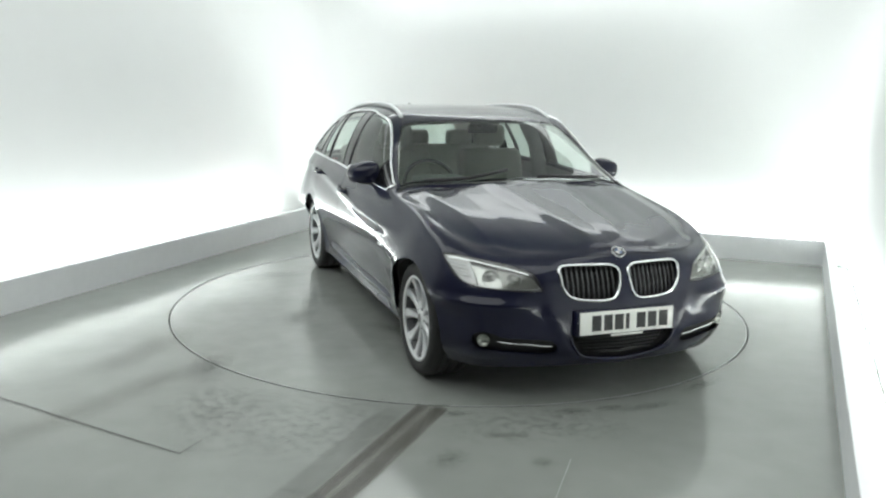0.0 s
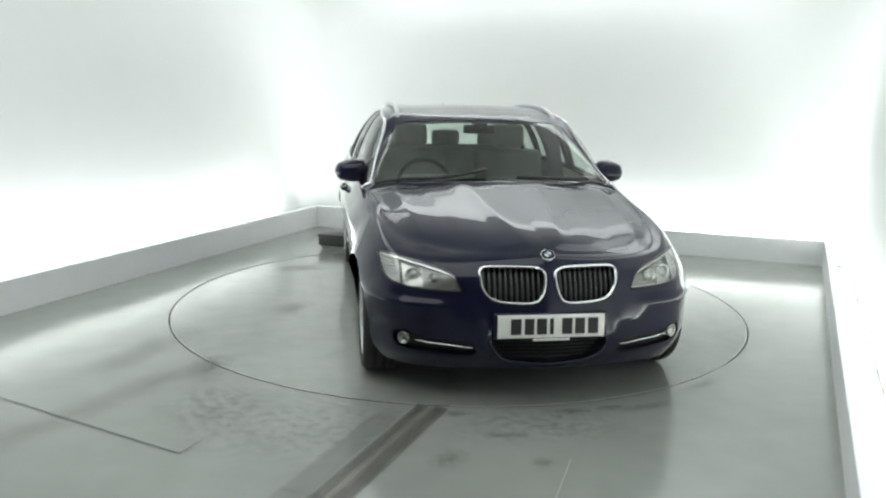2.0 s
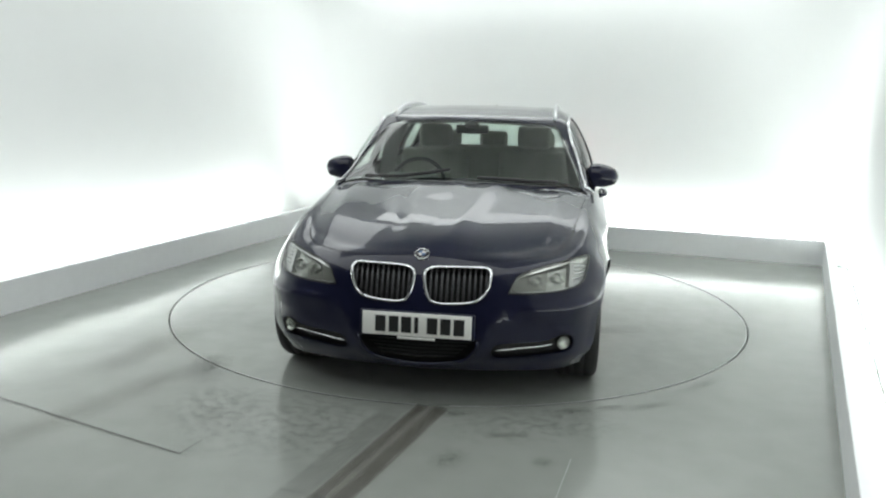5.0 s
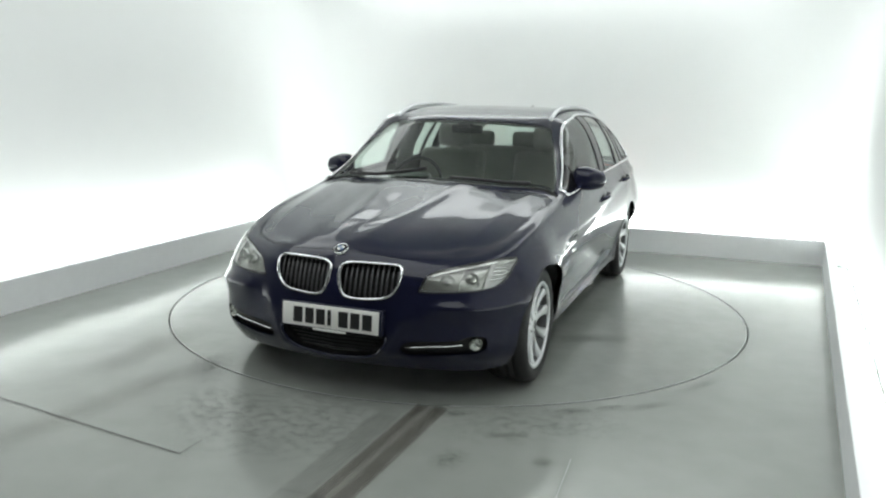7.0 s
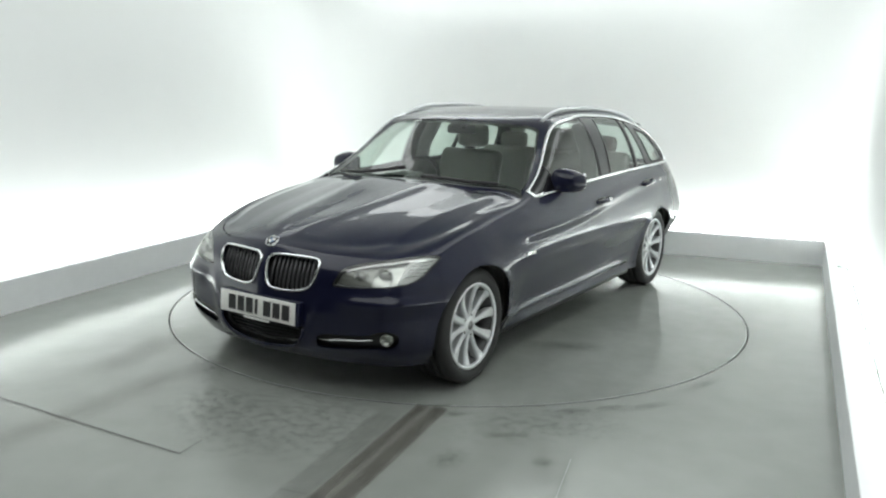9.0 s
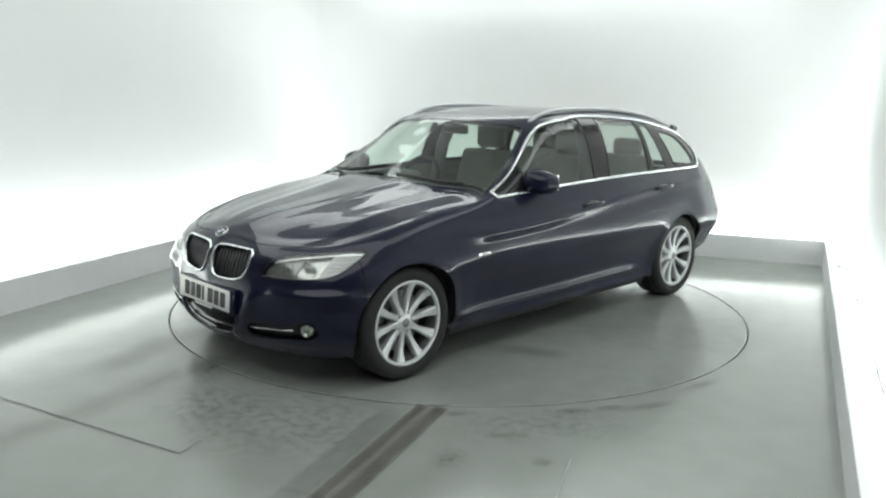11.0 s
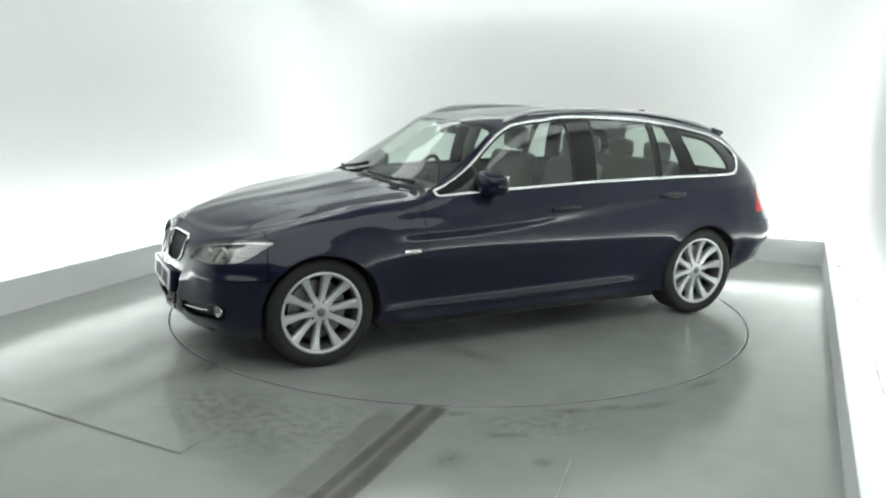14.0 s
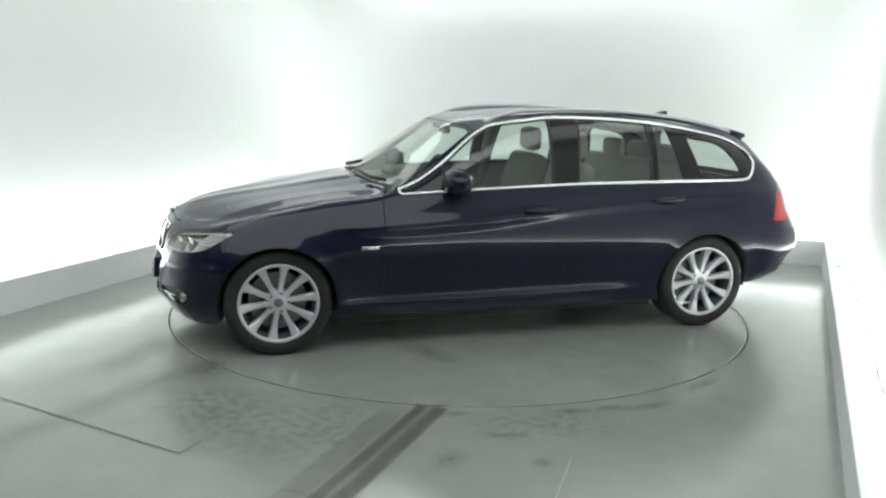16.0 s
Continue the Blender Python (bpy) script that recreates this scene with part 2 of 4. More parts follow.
M_RED = mat("red_tail_lamp", (0.55, 0.012, 0.02), 0.15, coat=0.6, var=0.1, vscale=25)
M_PLATE = mat("white_reflective_plate", (0.80, 0.80, 0.76), 0.4, var=0.02, vscale=20)
M_INK = mat("black_plate_ink", (0.01, 0.01, 0.01), 0.5)
M_LOGOBLUE = mat("pale_blue_enamel", (0.06, 0.12, 0.24), 0.3)
M_WHITE = mat("white_enamel", (0.62, 0.62, 0.60), 0.3, var=0.15, vscale=30)

# rails from the lower edge (0) over crease (4), waistline (5), cant rail (6), roof edge (7) to the centre line (9);
# each runs from the middle of the tail along the left side to the middle of the nose
RAILS = []
RAILS.append([(-2.13, 0, 0.3), (-2.11, 0.45, 0.295), (-1.97, 0.7, 0.278), (-1.86, 0.74, 0.265), (-1.7, 0.76, 0.25), (-1.38, 0.84, 0.2), (-0.9, 0.83, 0.2), (-0.1, 0.83, 0.2), (0.3, 0.83, 0.2), (0.62, 0.83, 0.2), (0.8, 0.83, 0.2), (0.86, 0.83, 0.2), (1.1, 0.83, 0.2), (1.38, 0.83, 0.19), (1.64, 0.8, 0.175), (1.792, 0.71, 0.175), (1.948, 0.42, 0.19), (2.015, 0, 0.195)])
RAILS.append([(-2.23, 0, 0.34), (-2.2, 0.45, 0.335), (-2.035, 0.735, 0.33), (-1.9, 0.79, 0.325), (-1.7, 0.805, 0.315), (-1.38, 0.872, 0.27), (-0.9, 0.832, 0.26), (-0.1, 0.826, 0.26), (0.3, 0.826, 0.26), (0.62, 0.826, 0.26), (0.8, 0.828, 0.26), (0.86, 0.831, 0.26), (1.1, 0.86, 0.26), (1.38, 0.88, 0.26), (1.65, 0.85, 0.25), (1.842, 0.735, 0.25), (1.986, 0.43, 0.26), (2.06, 0, 0.26)])
RAILS.append([(-2.3, 0, 0.42), (-2.27, 0.45, 0.42), (-2.07, 0.755, 0.418), (-1.925, 0.832, 0.415), (-1.7, 0.85, 0.42), (-1.38, 0.888, 0.42), (-0.9, 0.863, 0.42), (-0.1, 0.858, 0.42), (0.3, 0.858, 0.42), (0.62, 0.858, 0.42), (0.8, 0.86, 0.42), (0.86, 0.862, 0.42), (1.1, 0.884, 0.42), (1.38, 0.897, 0.42), (1.66, 0.866, 0.41), (1.862, 0.745, 0.41), (1.994, 0.44, 0.41), (2.058, 0, 0.41)])
RAILS.append([(-2.335, 0, 0.505), (-2.305, 0.45, 0.505), (-2.11, 0.788, 0.5), (-1.955, 0.872, 0.497), (-1.7, 0.896, 0.5), (-1.38, 0.899, 0.585), (-0.9, 0.911, 0.59), (-0.1, 0.911, 0.6), (0.3, 0.911, 0.6), (0.62, 0.911, 0.59), (0.8, 0.911, 0.59), (0.86, 0.911, 0.588), (1.1, 0.91, 0.58), (1.38, 0.904, 0.575), (1.655, 0.862, 0.56), (1.852, 0.735, 0.55), (1.976, 0.43, 0.55), (2.036, 0, 0.55)])
RAILS.append([(-2.25, 0, 0.78), (-2.23, 0.45, 0.78), (-2.04, 0.745, 0.76), (-1.92, 0.828, 0.76), (-1.7, 0.877, 0.77), (-1.38, 0.888, 0.78), (-0.9, 0.893, 0.765), (-0.1, 0.898, 0.745), (0.3, 0.9, 0.735), (0.62, 0.899, 0.725), (0.8, 0.897, 0.715), (0.86, 0.895, 0.71), (1.1, 0.885, 0.695), (1.38, 0.868, 0.685), (1.625, 0.818, 0.665), (1.79, 0.71, 0.655), (1.948, 0.41, 0.66), (1.995, 0, 0.665)])
RAILS.append([(-2.16, 0, 0.93), (-2.13, 0.45, 0.93), (-1.995, 0.69, 0.93), (-1.9, 0.745, 0.945), (-1.7, 0.8, 0.958), (-1.38, 0.822, 0.962), (-0.9, 0.832, 0.956), (-0.1, 0.835, 0.94), (0.3, 0.828, 0.926), (0.62, 0.812, 0.905), (0.79, 0.803, 0.888), (0.85, 0.8, 0.88), (1.1, 0.792, 0.845), (1.38, 0.778, 0.8), (1.6, 0.757, 0.742), (1.735, 0.68, 0.712), (1.9, 0.39, 0.706), (1.955, 0, 0.727)])
RAILS.append([(-2.01, 0, 1.09), (-1.985, 0.42, 1.09), (-1.89, 0.605, 1.1), (-1.825, 0.64, 1.125), (-1.68, 0.648, 1.187), (-1.38, 0.656, 1.262), (-0.9, 0.66, 1.318), (-0.02, 0.66, 1.316), (0.16, 0.662, 1.252), (0.5, 0.733, 0.998), (0.745, 0.775, 0.905), (0.81, 0.77, 0.893), (1.06, 0.745, 0.868), (1.33, 0.712, 0.816), (1.53, 0.672, 0.776), (1.65, 0.585, 0.747), (1.825, 0.345, 0.744), (1.89, 0, 0.765)])
RAILS.append([(-1.94, 0, 1.17), (-1.915, 0.4, 1.17), (-1.835, 0.54, 1.187), (-1.785, 0.565, 1.21), (-1.65, 0.58, 1.25), (-1.36, 0.585, 1.312), (-0.9, 0.59, 1.36), (-0.06, 0.588, 1.345), (0.13, 0.578, 1.29), (0.43, 0.675, 1.095), (0.7, 0.72, 0.928), (0.77, 0.69, 0.906), (1.02, 0.63, 0.888), (1.28, 0.6, 0.85), (1.46, 0.555, 0.822), (1.58, 0.48, 0.803), (1.76, 0.27, 0.786), (1.81, 0, 0.8)])
RAILS.append([(-1.89, 0, 1.225), (-1.87, 0.3, 1.225), (-1.83, 0.355, 1.24), (-1.77, 0.365, 1.265), (-1.62, 0.37, 1.303), (-1.34, 0.37, 1.346), (-0.9, 0.37, 1.38), (-0.09, 0.37, 1.363), (0.19, 0.37, 1.313), (0.47, 0.42, 1.14), (0.77, 0.43, 0.954), (0.83, 0.41, 0.945), (1, 0.37, 0.925), (1.22, 0.34, 0.887), (1.39, 0.31, 0.86), (1.5, 0.27, 0.845), (1.67, 0.15, 0.818), (1.72, 0, 0.824)])
RAILS.append([(-1.86, 0, 1.255), (-1.85, 0, 1.255), (-1.81, 0, 1.267), (-1.75, 0, 1.286), (-1.6, 0, 1.32), (-1.33, 0, 1.358), (-0.9, 0, 1.388), (-0.1, 0, 1.371), (0.205, 0, 1.323), (0.5, 0, 1.165), (0.81, 0, 0.972), (0.87, 0, 0.964), (1, 0, 0.947), (1.18, 0, 0.915), (1.33, 0, 0.887), (1.43, 0, 0.87), (1.58, 0, 0.844), (1.63, 0, 0.84)])


def spline(P, knots, t):
    """A cubic Hermite curve with finite-difference slopes through rows P at knots, at the places t."""
    h = np.diff(knots)
    d = np.diff(P, axis=0) / h[:, None]
    m = np.empty_like(P)
    m[1:-1] = (d[:-1] * h[1:, None] + d[1:] * h[:-1, None]) / (h[1:] + h[:-1])[:, None]
    m[0], m[-1] = d[0], d[-1]
    i = np.clip(np.searchsorted(knots, t, side="right") - 1, 0, len(h) - 1)
    s = ((t - knots[i]) / h[i])[:, None]
    hh = h[i][:, None]
    return (2 * s**3 - 3 * s**2 + 1) * P[i] + (s**3 - 2 * s**2 + s) * hh * m[i] + (3 * s**2 - 2 * s**3) * P[i + 1] + (s**3 - s**2) * hh * m[i + 1]


def shell():
    """The left half of the shell as rows (x, y, z, u, v, nx, ny, nz) and quads; u counts stations, v counts rails."""
    C = np.array(RAILS, float)
    nr, ns = C.shape[:2]
    ku = np.concatenate([[0], np.cumsum(np.linalg.norm(np.diff(C, axis=1), axis=2).mean(0) + 0.02)])
    fine_u = np.concatenate([np.linspace(k, k + 1, 15)[:-1] for k in range(ns - 1)] + [[ns - 1]])
    fine_v = np.concatenate([np.linspace(k, k + 1, 15)[:-1] for k in range(nr - 1)] + [[nr - 1]])
    tu = np.interp(fine_u, np.arange(ns), ku)
    R = np.stack([spline(C[k], ku, tu) for k in range(nr)])
    # end slopes: the surface crosses the middle of the car squarely
    G = np.empty((len(fine_v), len(fine_u), 3))
    for j in range(len(fine_u)):
        P = R[:, j]
        kv = np.concatenate([[0], np.cumsum(np.maximum(np.linalg.norm(np.diff(P, axis=0), axis=1), 0.02))])
        G[:, j] = spline(P, kv, np.interp(fine_v, np.arange(nr), kv))
    G[..., 1] = np.maximum(G[..., 1], 0)
    V, U = np.meshgrid(fine_v, fine_u, indexing="ij")
    X, Y, Z = G[..., 0].copy(), G[..., 1].copy(), G[..., 2].copy()

    def tent(d, above, below, p=1.4):
        return np.maximum(0, 1 - np.where(d > 0, d / above, -d / below)) ** p

    def ramp(x, a, b):
        t = np.clip((x - a) / (b - a), 0, 1)
        return t * t * (3 - 2 * t)
    # the body narrows towards the nose and the cabin towards the roof
    G[..., 1] *= (1 - 0.024 * ramp(X, 1.25, 1.75)) * (1 - 0.045 * ramp(Z, 1.0, 1.33))
    Y = G[..., 1].copy()
    # swage line through the door handles, and the soft edge low on the doors
    zc = np.interp(X, [-2.0, -1.5, -1.07, -.53, -.16, .2, .54, .9, 1.2], [.885, .878, .861, .822, .783, .751, .734, .728, .735])
    low = (V < 5) & (V > 1)
    side = ramp(X, -2.0, -1.6) * (1 - ramp(X, .85, 1.15)) * low
    G[..., 1] += 0.017 * tent(Z - zc, .07, .06, 1.25) * side
    zl = np.interp(X, [-1.0, .0, .5, 1.0], [.285, .272, .265, .26])
    G[..., 1] += 0.022 * tent(Z - zl, .055, .05, 1.2) * ramp(X, -.95, -.68) * (1 - ramp(X, .95, 1.06)) * low
    # flared wheel arches
    for hx in (1.365, -1.362):
        r = np.hypot(X - hx, Z - 0.30)
        G[..., 1] += 0.007 * tent(r - 0.335, .06, .3) * (Y > .5) * (V < 4.9)
    # the bonnet is one even sheet: a low polynomial through its rails, faded in from the edges
    sheet = ramp(U, 10.55, 11.3) * ramp(V, 5.55, 6.5)
    fit = (U > 10.4) & (V > 5.9)

    def terms(x, y):
        x, q = x - 1.35, y * y
        return np.stack([x**i * q**j for i in range(5) for j in range(3) if i + j < 5], -1)
    coef = np.linalg.lstsq(terms(X[fit], Y[fit]), Z[fit], rcond=None)[0]
    G[..., 2] += (terms(X, Y) @ coef - Z) * sheet
    # two creases that meet at the roundel, and the outer shoulders that run to the lamps
    yi = np.interp(X, [.85, 1.07, 1.73, 1.94], [.235, .20, .11, .06])
    G[..., 2] += 0.0085 * tent(Y - yi, .085, .16, 1.15) * sheet * (1 - ramp(X, 1.78, 1.93))
    yo = np.interp(X, [.85, 1.2, 1.42, 1.70, 1.85], [.64, .60, .585, .555, .50])
    G[..., 2] += 0.011 * tent(Y - yo, .10, .16, 1.2) * ramp(U, 10.6, 11.4) * ramp(V, 5.3, 5.8) * (1 - ramp(X, 1.70, 1.84))
    # bumper: shoulder edge and the slanting edges beside the plate
    nose = ramp(X, 1.62, 1.75) * (V < 4.2)
    G[..., 0] += 0.014 * tent(Z - .505, .04, .09) * nose * ramp(Y, .42, .55)
    G[..., 1] += 0.010 * tent(Z - .505, .04, .09) * ramp(X, 1.62, 1.72) * (V < 4.2) * ramp(Y, .6, .75)
    yd = np.interp(Z, [.24, .30, .55], [.25, .285, .385])
    G[..., 0] += 0.014 * tent(Y - yd, .07, .03, 1.2) * nose * ramp(Z, .20, .26) * (1 - ramp(Z, .42, .56))
    G[:, 0, 1] = G[:, -1, 1] = G[-1, :, 1] = 0
    du, dv = np.gradient(G, axis=1), np.gradient(G, axis=0)
    N = np.cross(dv, du)
    N /= np.maximum(np.linalg.norm(N, axis=2, keepdims=True), 1e-9)
    N[:, 0, 1] = N[:, -1, 1] = N[-1, :, 1] = 0
    A = np.concatenate([G, U[..., None], V[..., None], N], axis=2)
    nv, nu = U.shape
    idx = np.arange(nv * nu).reshape(nv, nu)
    Q = np.stack([idx[:-1, :-1], idx[1:, :-1], idx[1:, 1:], idx[:-1, 1:]], -1).reshape(-1, 4)
    return A.reshape(-1, 8), [tuple(q) for q in Q]


def split(panel, f, gap=0.0):
    """Cuts a panel along f = 0; gives what lies at f > gap and at f < -gap."""
    def keep(panel, val):
        A, F = panel
        pos = val > 0
        rows, cut, faces = [], {}, []
        index = {}

        def old(i):
            if i not in index:
                index[i] = len(rows)
                rows.append(A[i])
            return index[i]

        def mid(i, j):
            key = (min(i, j), max(i, j))
            if key not in cut:
                a, b = key
                t = val[a] / (val[a] - val[b])
                cut[key] = len(rows)
                rows.append(A[a] + (A[b] - A[a]) * t)
            return cut[key]
        for q in F:
            s = [pos[i] for i in q]
            if all(s):
                faces.append(tuple(old(i) for i in q))
            elif any(s):
                out = []
                for k, i in enumerate(q):
                    j = q[(k + 1) % len(q)]
                    if pos[i]:
                        out.append(old(i))
                    if pos[i] != pos[j]:
                        out.append(mid(i, j))
                if len(out) > 2:
                    faces.append(tuple(out))
        return (np.array(rows) if rows else np.zeros((0, 8))), faces
    v = f(panel[0])
    return keep(panel, v - gap), keep(panel, -v - gap)


def mirrored(A):
    B = A.copy()
    B[:, 1] *= -1
    B[:, 6] *= -1
    return B


def panel_mesh(name, panel, side="both", lift=0.0, smooth=True):
    """A mesh of a half panel: its left copy, its right copy or both joined at the middle."""
    A, F = panel
    vs, fs = [], []
    for sgn in ((1,) if side == "left" else (-1,) if side == "right" else (1, -1)):
        B = A if sgn > 0 else mirrored(A)
        P = B[:, :3] + B[:, 5:8] * lift
        k = len(vs)
        vs += [tuple(p) for p in P]
        fs += [tuple(k + i for i in (f if sgn > 0 else f[::-1])) for f in F]
    bm = bmesh.new()
    bm.from_mesh(mesh_of(name, vs, fs))
    bmesh.ops.remove_doubles(bm, verts=bm.verts, dist=0.0004)
    me = bpy.data.meshes.new(name)
    bm.to_mesh(me)
    bm.free()
    if smooth:
        me.shade_smooth()
    return me


def rim_loops(panel):
    """The closed edges of a panel, each as a list of rows."""
    A, F = panel
    key = {}
    ids = [key.setdefault(tuple(np.round(a[:3], 4)), k) for k, a in enumerate(A)]
    count = {}
    for f in F:
        f = [ids[i] for i in f]
        for k in range(len(f)):
            a, b = f[k], f[(k + 1) % len(f)]
            if a != b:
                count[(a, b)] = count.get((a, b), 0) + 1
    nxt = {a: b for (a, b) in count if (b, a) not in count}
    loops = []
    while nxt:
        a, b = nxt.popitem()
        loop = [a]
        while b in nxt:
            loop.append(b)
            b = nxt.pop(b)
        loops.append(loop)
    # broken chains are strung together, each to the nearest that begins where it ends
    loops = sorted((A[l] for l in loops), key=len, reverse=True)
    k = 0
    while k < len(loops):
        while len(loops) > k + 1:
            gaps = [np.linalg.norm(loops[k][-1, :3] - l[0, :3]) for l in loops[k + 1:]]
            j = int(np.argmin(gaps))
            if gaps[j] > min(0.12, np.linalg.norm(loops[k][-1, :3] - loops[k][0, :3])):
                break
            loops[k] = np.concatenate([loops[k], loops.pop(k + 1 + j)])
        k += 1
    return sorted(loops, key=len, reverse=True)


def inside(poly, a, b, around=True):
    """A function that is the distance inside a smoothed closed outline in the columns a, b of the rows (negative outside)."""
    P = np.array(poly, float)
    if around:
        n = len(P)
        t = np.linspace(0, 1, 7)[:-1][:, None]
        P = np.concatenate([0.5 * (2 * P[k] + (P[(k + 1) % n] - P[k - 1]) * t + (2 * P[k - 1] - 5 * P[k] + 4 * P[(k + 1) % n] - P[(k + 2) % n]) * t**2
                                   + (3 * P[k] - P[k - 1] - 3 * P[(k + 1) % n] + P[(k + 2) % n]) * t**3) for k in range(n)])
    E0, E1 = P, np.roll(P, -1, axis=0)

    def f(A):
        X = A[:, [a, b]][:, None]
        D = E1 - E0
        s = np.clip(((X - E0) * D).sum(2) / np.maximum((D * D).sum(1), 1e-12), 0, 1)
        dist = np.linalg.norm(X - E0 - s[..., None] * D, axis=2).min(1)
        yy = (E0[:, 1] > X[..., 1]) != (E1[:, 1] > X[..., 1])
        xx = X[..., 0] < D[:, 0] * (X[..., 1] - E0[:, 1]) / np.where(D[:, 1] == 0, 1e-12, D[:, 1]) + E0[:, 0]
        return np.where((yy & xx).sum(1) % 2 == 1, dist, -dist)
    return f


def curve_fn(keys):
    k = np.array(sorted(keys), float)
    return lambda x: np.interp(x, k[:, 0], k[:, 1])


HUB_F, HUB_R, HUB_Z, TYRE_R = 1.365, -1.362, 0.305, 0.304

# the side windows: lower and upper edge along the car
SILL_KEYS = [(.66, .903), (.348, .925), (-.411, .953), (-1.158, .962), (-1.60, .962), (-1.675, .966), (-1.705, .985), (-1.74, 1.025), (-1.768, 1.07)]
HEAD_KEYS = [(.66, .903), (.45, 1.035), (.311, 1.15), (.22, 1.215), (.136, 1.262), (.06, 1.293), (-.04, 1.315), (-.154, 1.328), (-.30, 1.338), (-.455, 1.341), (-.727, 1.334), (-1.01, 1.314), (-1.25, 1.282), (-1.433, 1.250), (-1.57, 1.222), (-1.63, 1.203), (-1.68, 1.178), (-1.72, 1.148), (-1.745, 1.118), (-1.762, 1.088), (-1.768, 1.07)]
QUARTER_GLASS = [(-1.262, 1.232), (-1.34, 1.226), (-1.43, 1.214), (-1.53, 1.185), (-1.59, 1.125), (-1.625, 1.065), (-1.636, 1.01), (-1.61, .988), (-1.50, .985), (-1.36, .985), (-1.318, .998), (-1.29, 1.10)]
HEADLAMP = [(.432, .570), (.416, .574), (.434, .616), (.457, .653), (.52, .676), (.60, .692), (.69, .705), (.755, .709), (.790, .701), (.786, .662), (.773, .618), (.742, .592), (.69, .583), (.60, .575), (.50, .570)]
KIDNEY = [(.024, .645), (.032, .670), (.055, .682), (.12, .686), (.25, .686), (.312, .683), (.332, .670), (.332, .640), (.318, .585), (.278, .540), (.20, .525), (.10, .523), (.056, .538), (.032, .59)]
LOWER_GRILLE = [(-.3, .366), (0, .366), (.268, .366), (.292, .352), (.276, .305), (.238, .258), (.17, .235), (.10, .228), (0, .225), (-.3, .225)]
FOG_SLOT = [(.36, .268), (.37, .330), (.50, .342), (.61, .350), (.645, .366), (.69, .372), (.725, .356), (.732, .318), (.708, .288), (.665, .280), (.63, .280), (.50, .268)]


def on_panel(panel, a, b, p, q, lift=0.0):
    """The place on a panel whose columns a, b come nearest to p, q, raised by lift."""
    A = panel[0]
    k = np.argsort(np.hypot(A[:, a] - p, A[:, b] - q))[:4]
    w = 1 / (np.hypot(A[k, a] - p, A[k, b] - q) + 1e-3)
    r = (A[k] * w[:, None]).sum(0) / w.sum()
    return Vector(r[:3] + r[5:8] * lift)


def add_panel(name, panel, material, parent, side="both", lift=0.0, thick=0.010, label=""):
    if not panel[1]:
        return None
    ob = part(name, panel_mesh(name, panel, side, lift), material, parent, label)
    if thick:
        s = ob.modifiers.new("thickness", "SOLIDIFY")
        s.thickness, s.offset, s.use_rim = thick, -1, False
    return ob


def both_sides(name, panel, material, parent, lift=0.0, thick=0.010, label=""):
    return [add_panel(name, panel, material, parent, side, lift, thick, label) for side in ("left", "right")]


def loop_tube(name, loop, r, material, parent, lift=0.003, sides=(1, -1), flat=1.0, closed=True, label=""):
    made = []
    step = 2 if len(loop) > 80 else 1
    for s in sides:
        B = (loop if s > 0 else mirrored(loop))[::step]
        vs, fs = tube(B[:, :3] + B[:, 5:8] * lift, r, 8, closed, flat)
        made.append(part(name, mesh_of(name, vs, fs, True), material, parent, label))
    return made


